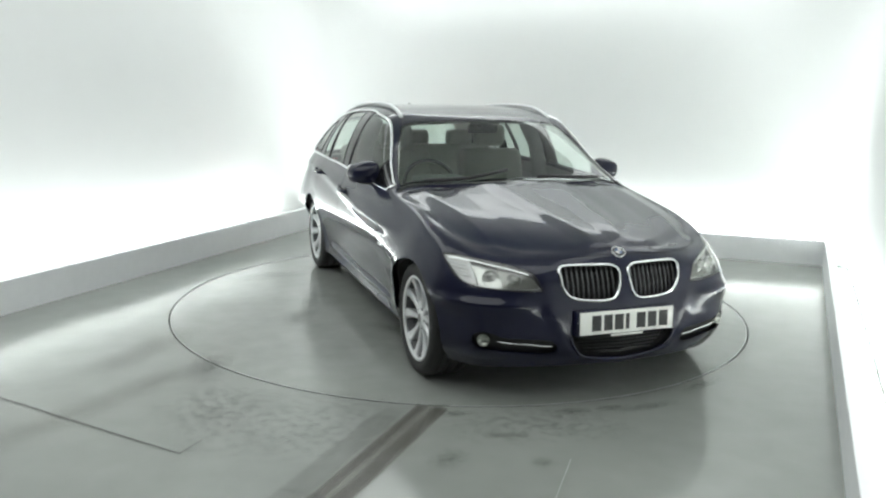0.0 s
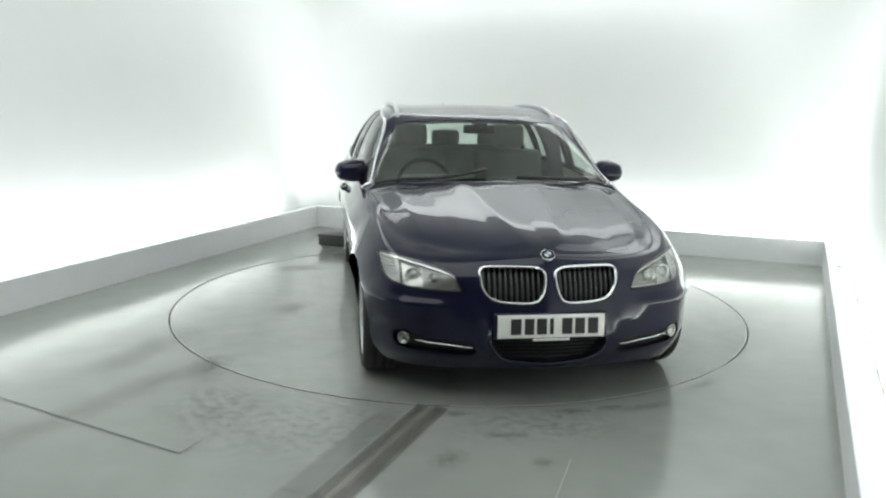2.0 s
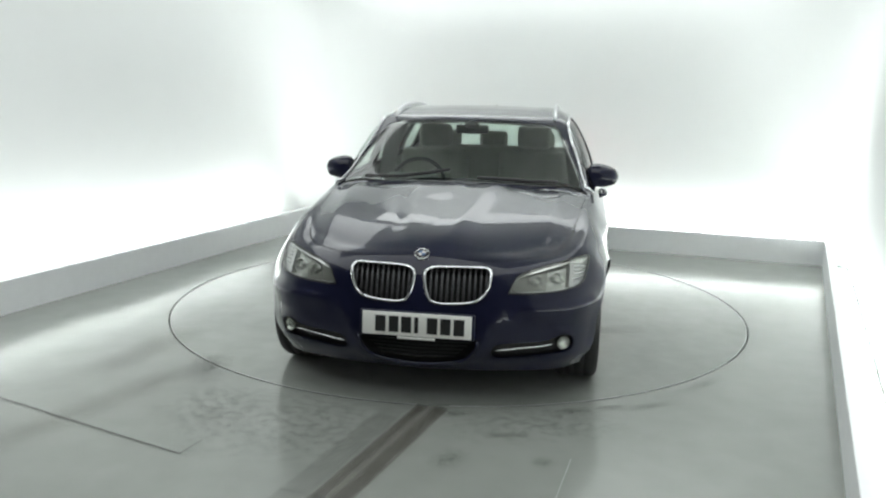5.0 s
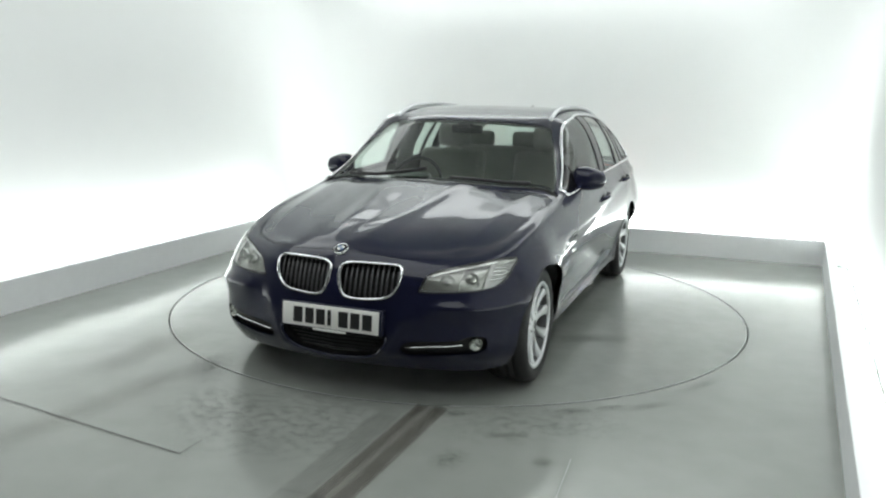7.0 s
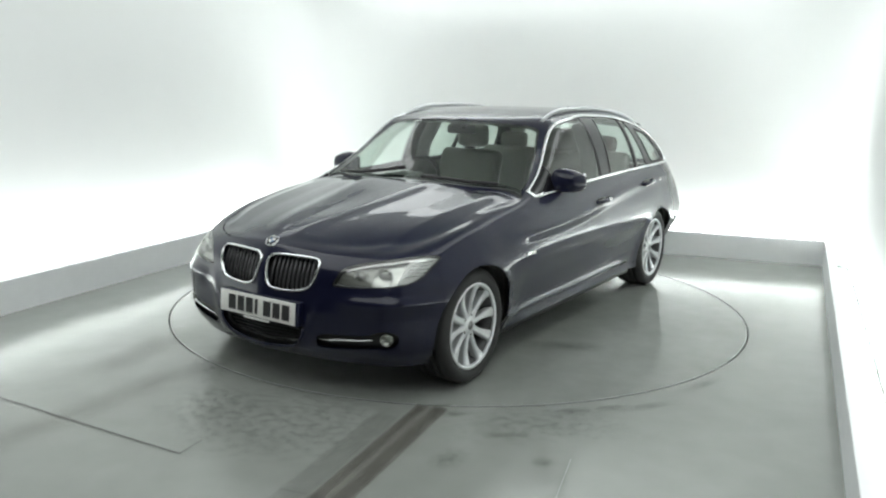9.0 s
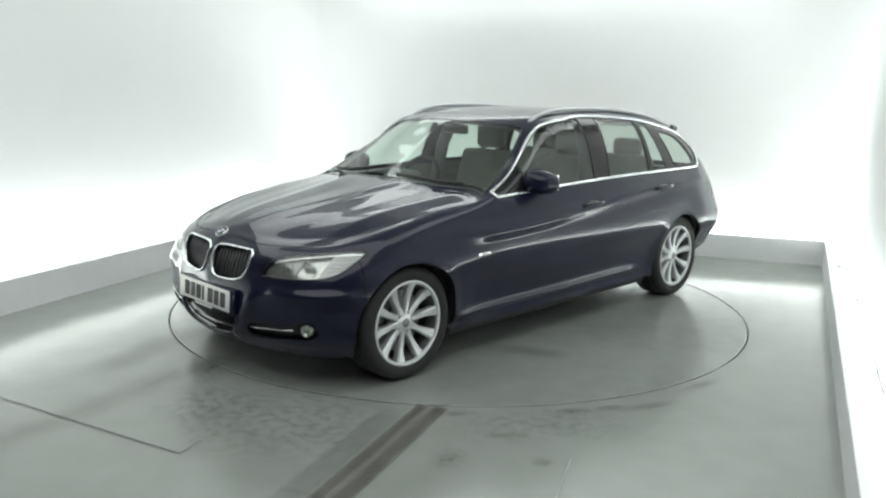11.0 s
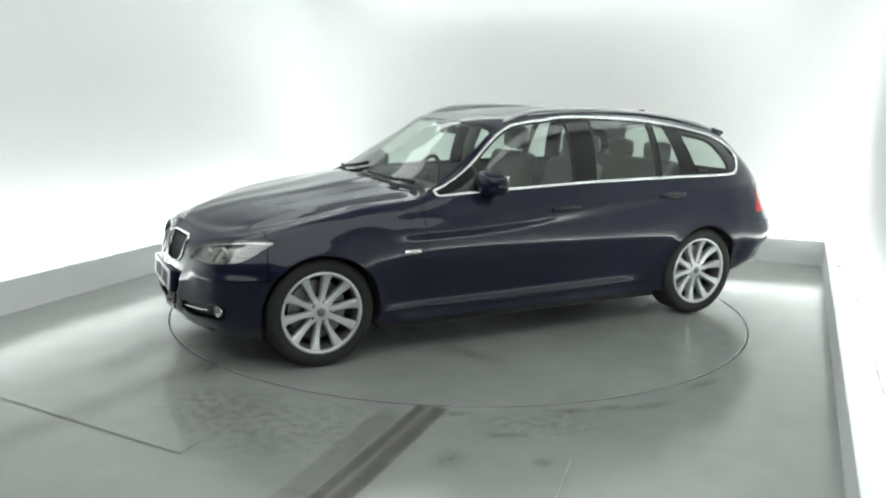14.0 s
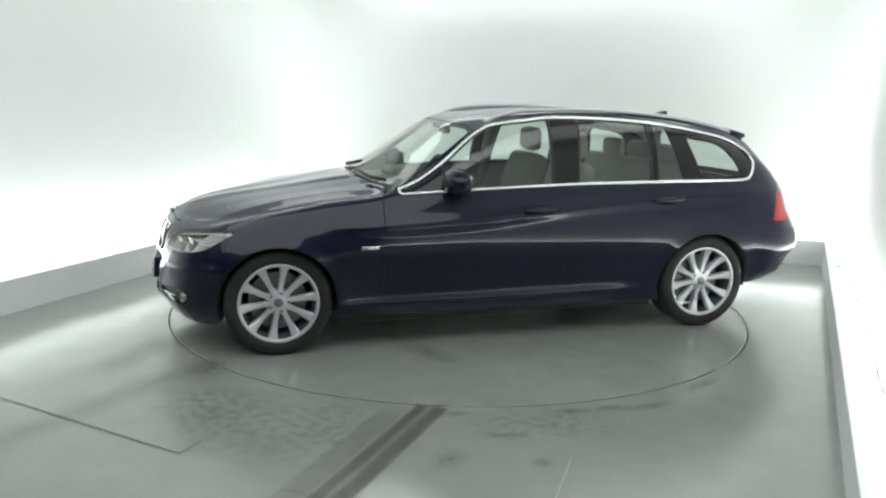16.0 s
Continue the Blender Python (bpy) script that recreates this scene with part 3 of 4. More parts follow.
def build_wheel(car, x, y, side):
    """Tyre, ten-spoke alloy rim, brake disc; side +1 faces +y."""
    root_profile = [(0.208, -0.09), (0.214, -0.07), (0.207, -0.02), (0.198, 0.03), (0.204, 0.075), (0.218, 0.098), (0.227, 0.106), (0.229, 0.100), (0.224, 0.085), (0.224, -0.09)]
    vs, fs = lathe([(r, h) for r, h in root_profile], 64, "y", True)
    wheel = part("wheel", mesh_of("wheel_barrel", vs, fs, True), M_BARREL, car, "silver ten-spoke alloy wheel")
    wheel.matrix_basis = pose(x, y, HUB_Z, 0, 0, 0 if side > 0 else 180)
    tp = [(0.218, 0.100), (0.236, 0.112), (0.255, 0.118), (0.275, 0.116), (0.290, 0.108), (0.299, 0.094), (0.3035, 0.075), (0.304, 0.052), (0.299, 0.050), (0.299, 0.044), (0.304, 0.042), (0.304, 0.005), (0.299, 0.003), (0.299, -0.003), (0.304, -0.005), (0.304, -0.042), (0.299, -0.044), (0.299, -0.050), (0.304, -0.052), (0.3035, -0.075), (0.290, -0.108), (0.255, -0.115), (0.220, -0.10)]
    vs, fs = lathe(tp, 72, "y", True)
    part("tyre", mesh_of("tyre", vs, fs, True), M_TYRE, wheel, "black rubber tyre")
    vs, fs = lathe([(0.208, 0.096), (0.214, 0.108), (0.226, 0.111), (0.233, 0.104), (0.226, 0.094)], 72, "y", True)
    part("rim", mesh_of("rim", vs, fs, True), M_ALLOY, wheel)
    vs, fs = lathe([(0.0, 0.086), (0.030, 0.086), (0.044, 0.081), (0.062, 0.072), (0.072, 0.058), (0.070, -0.02), (0, -0.02)], 40, "y", False)
    part("hub", mesh_of("hub", vs, fs, True), M_ALLOY, wheel)
    vs, fs = lathe([(0.0, 0.0895), (0.022, 0.0890), (0.026, 0.0850)], 28, "y", False)
    part("hub_cap", mesh_of("hub_cap", vs, fs, True), M_DISCMETAL, wheel, "steel-grey round hub cap")
    spoke_me = None
    for k in range(10):
        if spoke_me is None:
            vs, fs = [], []
            secs = [(0.045, 0.020, 0.082, 0.04), (0.09, 0.0150, 0.079, 0.038), (0.14, 0.0170, 0.082, 0.04), (0.185, 0.0220, 0.092, 0.05), (0.206, 0.028, 0.100, 0.06), (0.218, 0.034, 0.102, 0.07)]
            for r, w, top, low in secs:
                vs += [(r, low, -w), (r, top - 0.008, -w), (r, top, -w * 0.62), (r, top, w * 0.62), (r, top - 0.008, w), (r, low, w)]
            for i in range(len(secs) - 1):
                for j in range(6):
                    fs.append((i * 6 + j, i * 6 + (j + 1) % 6, (i + 1) * 6 + (j + 1) % 6, (i + 1) * 6 + j))
            spoke_me = mesh_of("spoke", vs, fs, False)
            bm = bmesh.new()
            bm.from_mesh(spoke_me)
            bmesh.ops.recalc_face_normals(bm, faces=bm.faces)
            bm.to_mesh(spoke_me)
            bm.free()
        sp = part("spoke", spoke_me, M_ALLOY, wheel)
        sp.matrix_basis = pose(0, 0, 0, 0, 36 * k + 8, 0)
    for k in range(5):
        vs, fs = lathe([(0.0, 0.0815), (0.008, 0.0815), (0.010, 0.074), (0.010, 0.05)], 10, "y")
        bo = part("wheel_bolt", mesh_of("wheel_bolt", vs, fs), M_GLOSSBLACK, wheel)
        a = 2 * math.pi * (k + 0.5) / 5
        bo.matrix_basis = pose(0.052 * math.cos(a), 0, 0.052 * math.sin(a))
    vs, fs = lathe([(0.06, 0.012), (0.165, 0.012), (0.165, -0.012), (0.06, -0.012)], 40, "y", True)
    part("brake_disc", mesh_of("brake_disc", vs, fs), M_DISCMETAL, wheel, "dull steel brake disc")
    return wheel


def ellipsoid_bm(c, r, seg=20, rings=12):
    bm = bmesh.new()
    bmesh.ops.create_uvsphere(bm, u_segments=seg, v_segments=rings, radius=1)
    bmesh.ops.scale(bm, verts=bm.verts, vec=r)
    bmesh.ops.translate(bm, verts=bm.verts, vec=c)
    for f in bm.faces:
        f.smooth = True
    return bm


def build_mirror(car, s):
    """A door mirror: rounded shell, black foot, mirror glass."""
    bm = bmesh.new()
    bmesh.ops.create_cube(bm, size=1)
    bmesh.ops.subdivide_edges(bm, edges=bm.edges[:], cuts=7, use_grid_fill=True)
    for v in bm.verts:
        p = v.co * 2
        q = Vector((p.x * math.sqrt(1 - p.y**2 / 2 - p.z**2 / 2 + p.y**2 * p.z**2 / 3), p.y * math.sqrt(1 - p.x**2 / 2 - p.z**2 / 2 + p.x**2 * p.z**2 / 3), p.z * math.sqrt(1 - p.x**2 / 2 - p.y**2 / 2 + p.x**2 * p.y**2 / 3)))
        b = p * 0.24 + q * 0.76
        x = b.x * 0.088
        if b.x < 0:
            x *= 0.62
        taper = 1 - 0.17 * b.y
        v.co = Vector((x - 0.02 * b.y, s * (b.y * 0.100), b.z * 0.074 * taper - 0.006 * b.y))
    if s < 0:
        bmesh.ops.reverse_faces(bm, faces=bm.faces)
    for f in bm.faces:
        f.smooth = True
    m = part("door_mirror", bm, M_PAINT, car, "dark blue door mirror shell")
    m.matrix_basis = pose(0.325, s * 0.878, 0.977, 0, 0, -s * 6)
    part("mirror_glass", box_bm(-0.058, -0.050, -0.080, 0.080, -0.046, 0.046, 0.003, 1), M_CHROME, m, "mirror glass")
    vs, fs = tube([(0.03, -s * 0.085, -0.055), (0.035, -s * 0.06, -0.055), (0.03, -s * 0.01, -0.045)], 0.026, 10, False, 0.7)
    part("mirror_foot", mesh_of("mirror_foot", vs, fs, True), M_GLOSSBLACK, m, "black mirror foot")
    return m


def build_seat(car, x, y):
    seat = part("front_seat", box_bm(x - 0.25, x + 0.25, y - 0.24, y + 0.24, 0.36, 0.54, 0.05, 3), M_SEAT, car, "grey-beige leather front seat")
    bm = box_bm(-0.055, 0.075, -0.265, 0.265, 0.0, 0.62, 0.055, 3)
    bmesh.ops.rotate(bm, verts=bm.verts, cent=(0, 0, 0), matrix=Matrix.Rotation(radians(-18), 3, "Y"))
    bmesh.ops.translate(bm, verts=bm.verts, vec=(x - 0.22, y, 0.46))
    part("backrest", bm, M_SEAT, seat)
    hb = box_bm(-0.05, 0.05, -0.13, 0.13, -0.085, 0.09, 0.045, 3)
    bmesh.ops.translate(bm := hb, verts=hb.verts, vec=(x - 0.40, y, 1.155))
    part("headrest", bm, M_SEAT, seat)
    for d in (-0.055, 0.055):
        vs, fs = tube([(x - 0.39, y + d, 1.0), (x - 0.40, y + d, 1.09)], 0.007, 6)
        part("headrest_post", mesh_of("headrest_post", vs, fs, True), M_CHROME, seat)


def build_car():
    car = tagged(new("estate_car"), "dark metallic blue estate car with chrome window trim, parked on turntable", "car")
    body = shell()
    x_, y_, z_, u_, v_ = 0, 1, 2, 3, 4
    g = 0.0024
    # wheel arches
    for hx, r in ((HUB_F, 0.333), (HUB_R, 0.331)):
        body, _ = split(body, lambda A: np.where((A[:, y_] > 0.45) & (A[:, v_] < 5.2), np.hypot(A[:, x_] - hx, A[:, z_] - 0.300) - r, 1.0))
    # side windows
    sill_z, head_z = curve_fn(SILL_KEYS), curve_fn(HEAD_KEYS)

    def f_dlo(A):
        x = A[:, x_]
        val = np.minimum(A[:, z_] - sill_z(x), (np.interp(x, [-0.6, -0.2], [6.5, 5.97]) - A[:, v_]) * 0.35)
        val = np.minimum(val, (head_z(x) + 0.003 + np.maximum(0, x + 0.38) * 0.25 - A[:, z_]) * 0.8)
        val = np.minimum(val, np.minimum(0.66 - x, x + 1.768))
        return np.where((A[:, v_] > 4.4) & (A[:, v_] < 6.9) & (A[:, u_] > 1.6), val, -0.2)
    dlo, body = split(body, f_dlo)
    loop_tube("window_trim", rim_loops(dlo)[0], 0.0105, M_CHROME, car, 0.004, label="polished chrome window trim")
    # front glass, pillar, rear glass, fixed pane, pillar, quarter glass
    rest = dlo
    tri, rest = split(rest, lambda A: A[:, x_] - 0.385 - (A[:, z_] - 0.95) * 0.05)
    gf, rest = split(rest, lambda A: A[:, x_] + 0.283 + (A[:, z_] - 0.95) * 0.06)
    pb, rest = split(rest, lambda A: A[:, x_] + 0.445 + (A[:, z_] - 0.95) * 0.15)
    gr, rest = split(rest, lambda A: A[:, x_] + 0.955 + (A[:, z_] - 0.95) * 0.10)
    pc, rest = split(rest, lambda A: A[:, x_] + 1.005 + (A[:, z_] - 0.95) * 0.08)
    gp, rest = split(rest, lambda A: A[:, x_] + 1.19 - (A[:, z_] - 0.95) * 0.20)
    pd, gq = split(rest, lambda A: A[:, x_] + 1.30 - (A[:, z_] - 0.95) * 0.30)
    # the quarter glass has a broad black edge
    gq, frit = split(gq, inside(QUARTER_GLASS, x_, z_))
    both_sides("quarter_window_edge", frit, M_GLOSSBLACK, car, -0.002, 0.006, "broad black edge of the quarter window")
    for nm, p, m, lb in (("front_window", gf, M_GLASS, "green-tinted front side window"), ("rear_window_pane", gr, M_GLASS, "green-tinted rear side window"),
                         ("quarter_window", gq, M_GLASS, "green-tinted rear quarter window"), ("fixed_pane", gp, M_GLASS, "green-tinted narrow fixed pane")):
        both_sides(nm, p, m, car, -0.004, 0, lb)
    for nm, p in (("mirror_triangle", tri), ("b_pillar_trim", pb), ("window_divider", pc), ("c_pillar_trim", pd)):
        both_sides(nm, p, M_GLOSSBLACK, car, -0.001, 0.006, "gloss black pillar trim")
    for p in (gf, gr, gq):
        for lp in rim_loops(p)[:1]:
            loop_tube("window_seal", lp, 0.012, M_BLACK, car, -0.008, flat=0.8)
    # windscreen and rear window
    ws, body = split(body, lambda A: np.minimum(np.minimum(A[:, u_] - 8.12, 10.0 - A[:, u_] - 0.03 * (A[:, v_] - 9) ** 2 / 4) * 0.25, (A[:, v_] - 6.72) * 0.1))
    add_panel("windscreen", ws, M_GLASS, car, "both", -0.002, 0, "large green-tinted windscreen")
    band, _ = split(ws, lambda A: 0.045 - np.minimum(np.minimum((A[:, u_] - 8.12) * 0.40, (10.0 - A[:, u_]) * 0.36), (A[:, v_] - 6.72) * 0.22))
    add_panel("windscreen_surround", band, M_GLOSSBLACK, car, "both", -0.006, 0, "black edge band of the windscreen")
    rw, body = split(body, lambda A: np.minimum((2.35 - A[:, u_]) * 0.2, np.minimum((A[:, v_] - 5.05) * 0.15, (8.4 - A[:, v_]) * 0.06)))
    add_panel("tailgate_window", rw, M_GLASS, car, "both", -0.002, 0, "tinted tailgate window")
    # lamps and grilles
    f_hl = inside(HEADLAMP, y_, z_)
    hl, body = split(body, lambda A: np.where((A[:, x_] > 1.48) & (A[:, v_] < 6.5), f_hl(A), -0.2), 0.0015)
    kd, body = split(body, lambda A, f=inside(KIDNEY, y_, z_): np.where(A[:, x_] > 1.7, f(A), -0.2))
    lg, body = split(body, lambda A, f=inside(LOWER_GRILLE, y_, z_, False): np.where(A[:, x_] > 1.7, f(A), -0.2))
    fs_, body = split(body, lambda A, f=inside(FOG_SLOT, y_, z_): np.where(A[:, x_] > 1.6, f(A), -0.2))
    tl, body = split(body, lambda A: np.where(A[:, x_] < -1.5, np.minimum(np.minimum(A[:, z_] - 0.695, 0.878 - A[:, z_]), np.minimum(A[:, y_] - 0.50, -1.85 - (A[:, z_] - 0.70) * 0.45 - A[:, x_])), -0.2), 0.0015)
    both_sides("tail_lamp", tl, M_RED, car, 0.004, 0.02, "red tail lamp lens")
    both_sides("lamp_backing", tl, M_INNER, car, -0.05, 0, "dark backing of the tail lamp")
    inner = [body]
    # hood, roof, tailgate
    hood_v = curve_fn([(11, 6.0), (12, 6.0), (13, 5.95), (14, 5.75), (15, 5.45), (16, 5.15), (17, 5.12)])
    hood, body = split(body, lambda A: np.minimum((A[:, u_] - 10.35) * 0.12, (A[:, v_] - hood_v(A[:, u_])) * 0.09), g)
    add_panel("bonnet", hood, M_PAINT, car, "both", 0.0, 0.012, "dark blue metallic bonnet")
    cowl, body = split(body, lambda A: np.minimum(np.minimum((A[:, u_] - 9.9) * 0.1, (10.5 - A[:, u_]) * 0.1), (A[:, v_] - 6.0) * 0.1))
    add_panel("windscreen_cowl", cowl, M_BLACK, car, "both", -0.012, 0.006, "black plastic cowl below the windscreen")
    roof, body = split(body, lambda A: np.minimum((A[:, v_] - 6.95) * 0.08, np.minimum((8.1 - A[:, u_]) * 0.3, (A[:, u_] - 2.3) * 0.2)), 0.001)
    add_panel("roof", roof, M_PAINT, car, "both", 0.0, 0.012, "dark blue roof")
    tail, body = split(body, lambda A: np.where(A[:, x_] < -1.5, np.minimum((2.0 - A[:, u_]) * 0.2, A[:, z_] - 0.62), -0.2), g)
    add_panel("tailgate", tail, M_PAINT, car, "both", 0.0, 0.012, "dark blue tailgate")
    # bumpers
    fb, body = split(body, lambda A: A[:, x_] - 1.655 + (A[:, z_] - 0.55) * 0.10, g)
    add_panel("front_bumper", fb, M_PAINT, car, "both", 0.0, 0.014, "dark blue front bumper")
    rb, body = split(body, lambda A: np.where(A[:, x_] < -1.3, 0.62 - 0.02 * (A[:, x_] + 2) - A[:, z_] - np.maximum(0, A[:, x_] + 1.80) * 3, -0.2), g)
    add_panel("rear_bumper", rb, M_PAINT, car, "both", 0.0, 0.014, "dark blue rear bumper")
    # sides: skirt, doors, wings
    sk, body = split(body, lambda A: np.where(np.abs(A[:, x_]) < 1.2, 0.245 - A[:, z_], -0.2), 0.0015)
    both_sides("side_skirt", sk, M_PAINT, car, 0.0, 0.02, "dark blue side skirt")
    pil, body = split(body, lambda A: np.where((A[:, u_] < 11) & (A[:, u_] > 3), A[:, v_] - 5.3, -0.1))
    both_sides("roof_pillar", pil, M_PAINT, car, 0.0, 0.012, "dark blue roof pillar and cant rail")
    wing, rest = split(body, lambda A: A[:, x_] - 0.765 - 0.004 * (A[:, z_] - 0.6), g)
    both_sides("front_wing", wing, M_PAINT, car, 0.0, 0.012, "dark blue front wing")
    door, rest = split(rest, lambda A: A[:, x_] + 0.30 - (A[:, z_] - 0.6) * 0.05, g)
    both_sides("front_door", door, M_PAINT, car, 0.0, 0.010, "dark blue front door")
    edge = curve_fn([(0.2, -0.93), (0.32, -0.945), (0.45, -1.0), (0.56, -1.055), (0.70, -1.12), (0.8, -1.14), (0.95, -1.135), (1.3, -1.1)])
    rdoor, quarter = split(rest, lambda A: A[:, x_] - edge(A[:, z_]), g)
    both_sides("rear_door", rdoor, M_PAINT, car, 0.0, 0.010, "dark blue rear door")
    both_sides("rear_quarter", quarter, M_PAINT, car, 0.0, 0.012, "dark blue rear quarter panel")
    # inner shell: trim that backs the seams, below the windows; headliner above
    low, up = split(inner[0], lambda A: 5.6 - A[:, v_])
    add_panel("inner_shell", low, M_INNER, car, "both", -0.035, 0, "dark inner shell behind the panels")
    front_in, up = split(up, lambda A: A[:, u_] - 10.1)
    add_panel("inner_bonnet", front_in, M_INNER, car, "both", -0.035, 0, "dark inner shell under the bonnet")
    add_panel("headliner", up, M_HEADLINER, car, "both", -0.016, 0, "pale cloth headliner")
    trim, _ = split(low, lambda A: np.minimum(np.minimum(0.70 - A[:, x_], A[:, x_] + 1.85), A[:, z_] - 0.35))
    dpil, _ = split(low, lambda A: np.minimum(-1.45 - A[:, x_], A[:, v_] - 4.95))
    add_panel("tail_pillar_trim", dpil, M_HEADLINER, car, "both", -0.053, 0, "pale inner tail pillar trim")
    both_sides("door_trim", trim, M_TRIM, car, -0.05, 0, "grey door trim")
    # headlamps
    for s, side in ((1, "left"), (-1, "right")):
        lens = add_panel("headlamp", hl, M_LENS, car, side, 0.001, 0, "clear headlamp lens over silver reflectors")
        add_panel("lamp_housing", hl, M_LAMPDARK, lens, side, -0.032, 0, "grey lamp housing")
        for lp in rim_loops(hl)[:1]:
            loop_tube("lamp_seal", lp, 0.006, M_BLACK, lens, -0.006, (s,))
        for yy, zz, r in ((0.540, 0.628, 0.036), (0.640, 0.640, 0.042)):
            pp = on_panel(hl, y_, z_, yy, zz, -0.034)
            vs, fs = lathe([(r * 0.98, 0.0), (r * 1.04, 0.016), (r * 0.98, 0.020), (r * 0.86, 0.008), (r * 0.80, 0.004)], 28, "y")
            b = part("projector", mesh_of("projector", vs, fs, True), M_LAMPBOWL, lens, "round silver projector ring")
            b.matrix_basis = pose(pp.x, s * pp.y, pp.z, 0, 0, -90 + s * 20)
            vs, fs = lathe([(r * 0.84, 0.0), (r * 0.7, 0.009), (r * 0.4, 0.016), (0.0, 0.018)], 24, "y")
            b = part("projector_lens", mesh_of("projector_lens", vs, fs, True), M_LAMPDARK, lens, "glossy projector lens")
            b.matrix_basis = pose(pp.x, s * pp.y, pp.z, 0, 0, -90 + s * 20)
        mask, _ = split(hl, lambda A: np.minimum(0.60 - A[:, y_], f_hl(A) - 0.010))
        add_panel("inner_mask", mask, M_SMOKED, lens, side, -0.026, 0, "dark inner lamp mask")
        for k in range(6):
            zz = 0.630 + 0.0145 * k
            line = [on_panel(hl, y_, z_, yy, zz, -0.008) for yy in (0.72, 0.74, 0.76, 0.776)]
            vs, fs = tube([(q.x, s * q.y, q.z) for q in line], 0.0032, 6)
            part("indicator_rib", mesh_of("indicator_rib", vs, fs, True), M_LAMPBOWL, lens)
        slab, _ = split(hl, lambda A: A[:, y_] - 0.705)
        add_panel("indicator_reflector", slab, M_WHITE, lens, side, -0.016, 0, "pale ribbed indicator reflector")
        brow_z = curve_fn([(.42, .60), (.457, .653), (.52, .676), (.60, .692), (.69, .705), (.79, .708)])
        brow, _ = split(hl, lambda A: np.minimum(A[:, z_] - brow_z(A[:, y_]) + 0.013, f_hl(A) - 0.004))
        add_panel("lamp_brow", brow, M_LAMPBOWL, lens, side, -0.010, 0, "silver strip along the lamp's upper edge")
        bot, _ = split(hl, lambda A: 0.012 - f_hl(A))
        add_panel("lamp_bezel", bot, M_LAMPBOWL, lens, side, -0.02, 0, "silver bezel round the lamp")
    # kidney grilles
    for s, side in ((1, "left"), (-1, "right")):
        back = add_panel("kidney_grille", kd, M_GAP, car, side, -0.06, 0, "chrome-framed kidney grille with black slats")
        lp = rim_loops(kd)[0]
        loop_tube("grille_frame", lp, 0.0080, M_CHROME, back, 0.004, (s,), 0.85, label="polished chrome grille frame")
        P = kd[0]
        for k in range(11):
            yy = 0.052 + 0.0262 * k
            near = P[np.abs(P[:, y_] - yy) < 0.016]
            z0, z1 = near[:, z_].min(), near[:, z_].max()
            xx = np.interp([z0, z1], *zip(*sorted((r[z_], r[x_]) for r in near)))
            vs, fs = tube([(xx[0] - 0.014, s * yy, z0), ((xx[0] + xx[1]) / 2 - 0.008, s * yy, (z0 + z1) / 2), (xx[1] - 0.014, s * yy, z1)], 0.0055, 6)
            part("slat", mesh_of("slat", vs, fs, True), M_SLAT, back)
    # lower intake with mesh, fog lamp slots
    intake = add_panel("lower_intake", lg, M_GAP, car, "both", -0.05, 0, "black lower air intake")
    for k in range(5):
        zz = 0.262 + 0.018 * k
        w = 0.18 + 0.018 * k
        vs, fs = tube([(2.008, -w, zz), (2.03, 0, zz), (2.008, w, zz)], 0.0035, 6)
        part("intake_bar", mesh_of("intake_bar", vs, fs, True), M_BLACK, intake)
    lip = [on_panel(lg, y_, z_, yy, zz, 0.004) for yy, zz in ((.292, .35), (.285, .325), (.274, .30), (.258, .278), (.236, .257), (.205, .244), (.17, .236), (.12, .230), (.06, .227), (.0, .226))]
    lip = [(q.x, q.y, q.z) for q in lip] + [(q.x, -q.y, q.z) for q in lip[-2::-1]]
    part("intake_lip", mesh_of("intake_lip", *tube(lip, 0.008, 8), True), M_PAINT, intake, "dark blue lip round the lower intake")
    for s, side in ((1, "left"), (-1, "right")):
        slot = add_panel("fog_lamp_slot", fs_, M_BLACK, car, side, -0.03, 0, "black fog lamp recess")
        line = [on_panel(fs_, y_, z_, yy, zz, -0.002) for yy, zz in ((.375, .304), (.42, .309), (.47, .313), (.52, .317), (.57, .321), (.63, .327))]
        vs, fs = tube([(p.x, s * p.y, p.z) for p in line], 0.0038, 8)
        part("chrome_strip", mesh_of("chrome_strip", vs, fs, True), M_CHROME, slot, "slim chrome strip")
        vs, fs = lathe([(0.031, -0.02), (0.031, 0.010), (0.029, 0.012), (0.028, 0.002), (0.016, -0.004), (0, -0.006)], 28, "y")
        fg = part("fog_lamp", mesh_of("fog_lamp", vs, fs, True), M_LAMPDARK, slot, "round clear fog lamp")
        fp = on_panel(fs_, y_, z_, 0.688, 0.328, -0.016)
        fg.matrix_basis = pose(fp.x, s * fp.y, fp.z, 0, 0, -90 + s * 24)
        vs, fs = lathe([(0.029, 0.004), (0.021, 0.011), (0.010, 0.015), (0, 0.016)], 24, "y")
        ln = part("fog_lens", mesh_of("fog_lens", vs, fs, True), M_LENS, slot)
        ln.matrix_basis = fg.matrix_basis
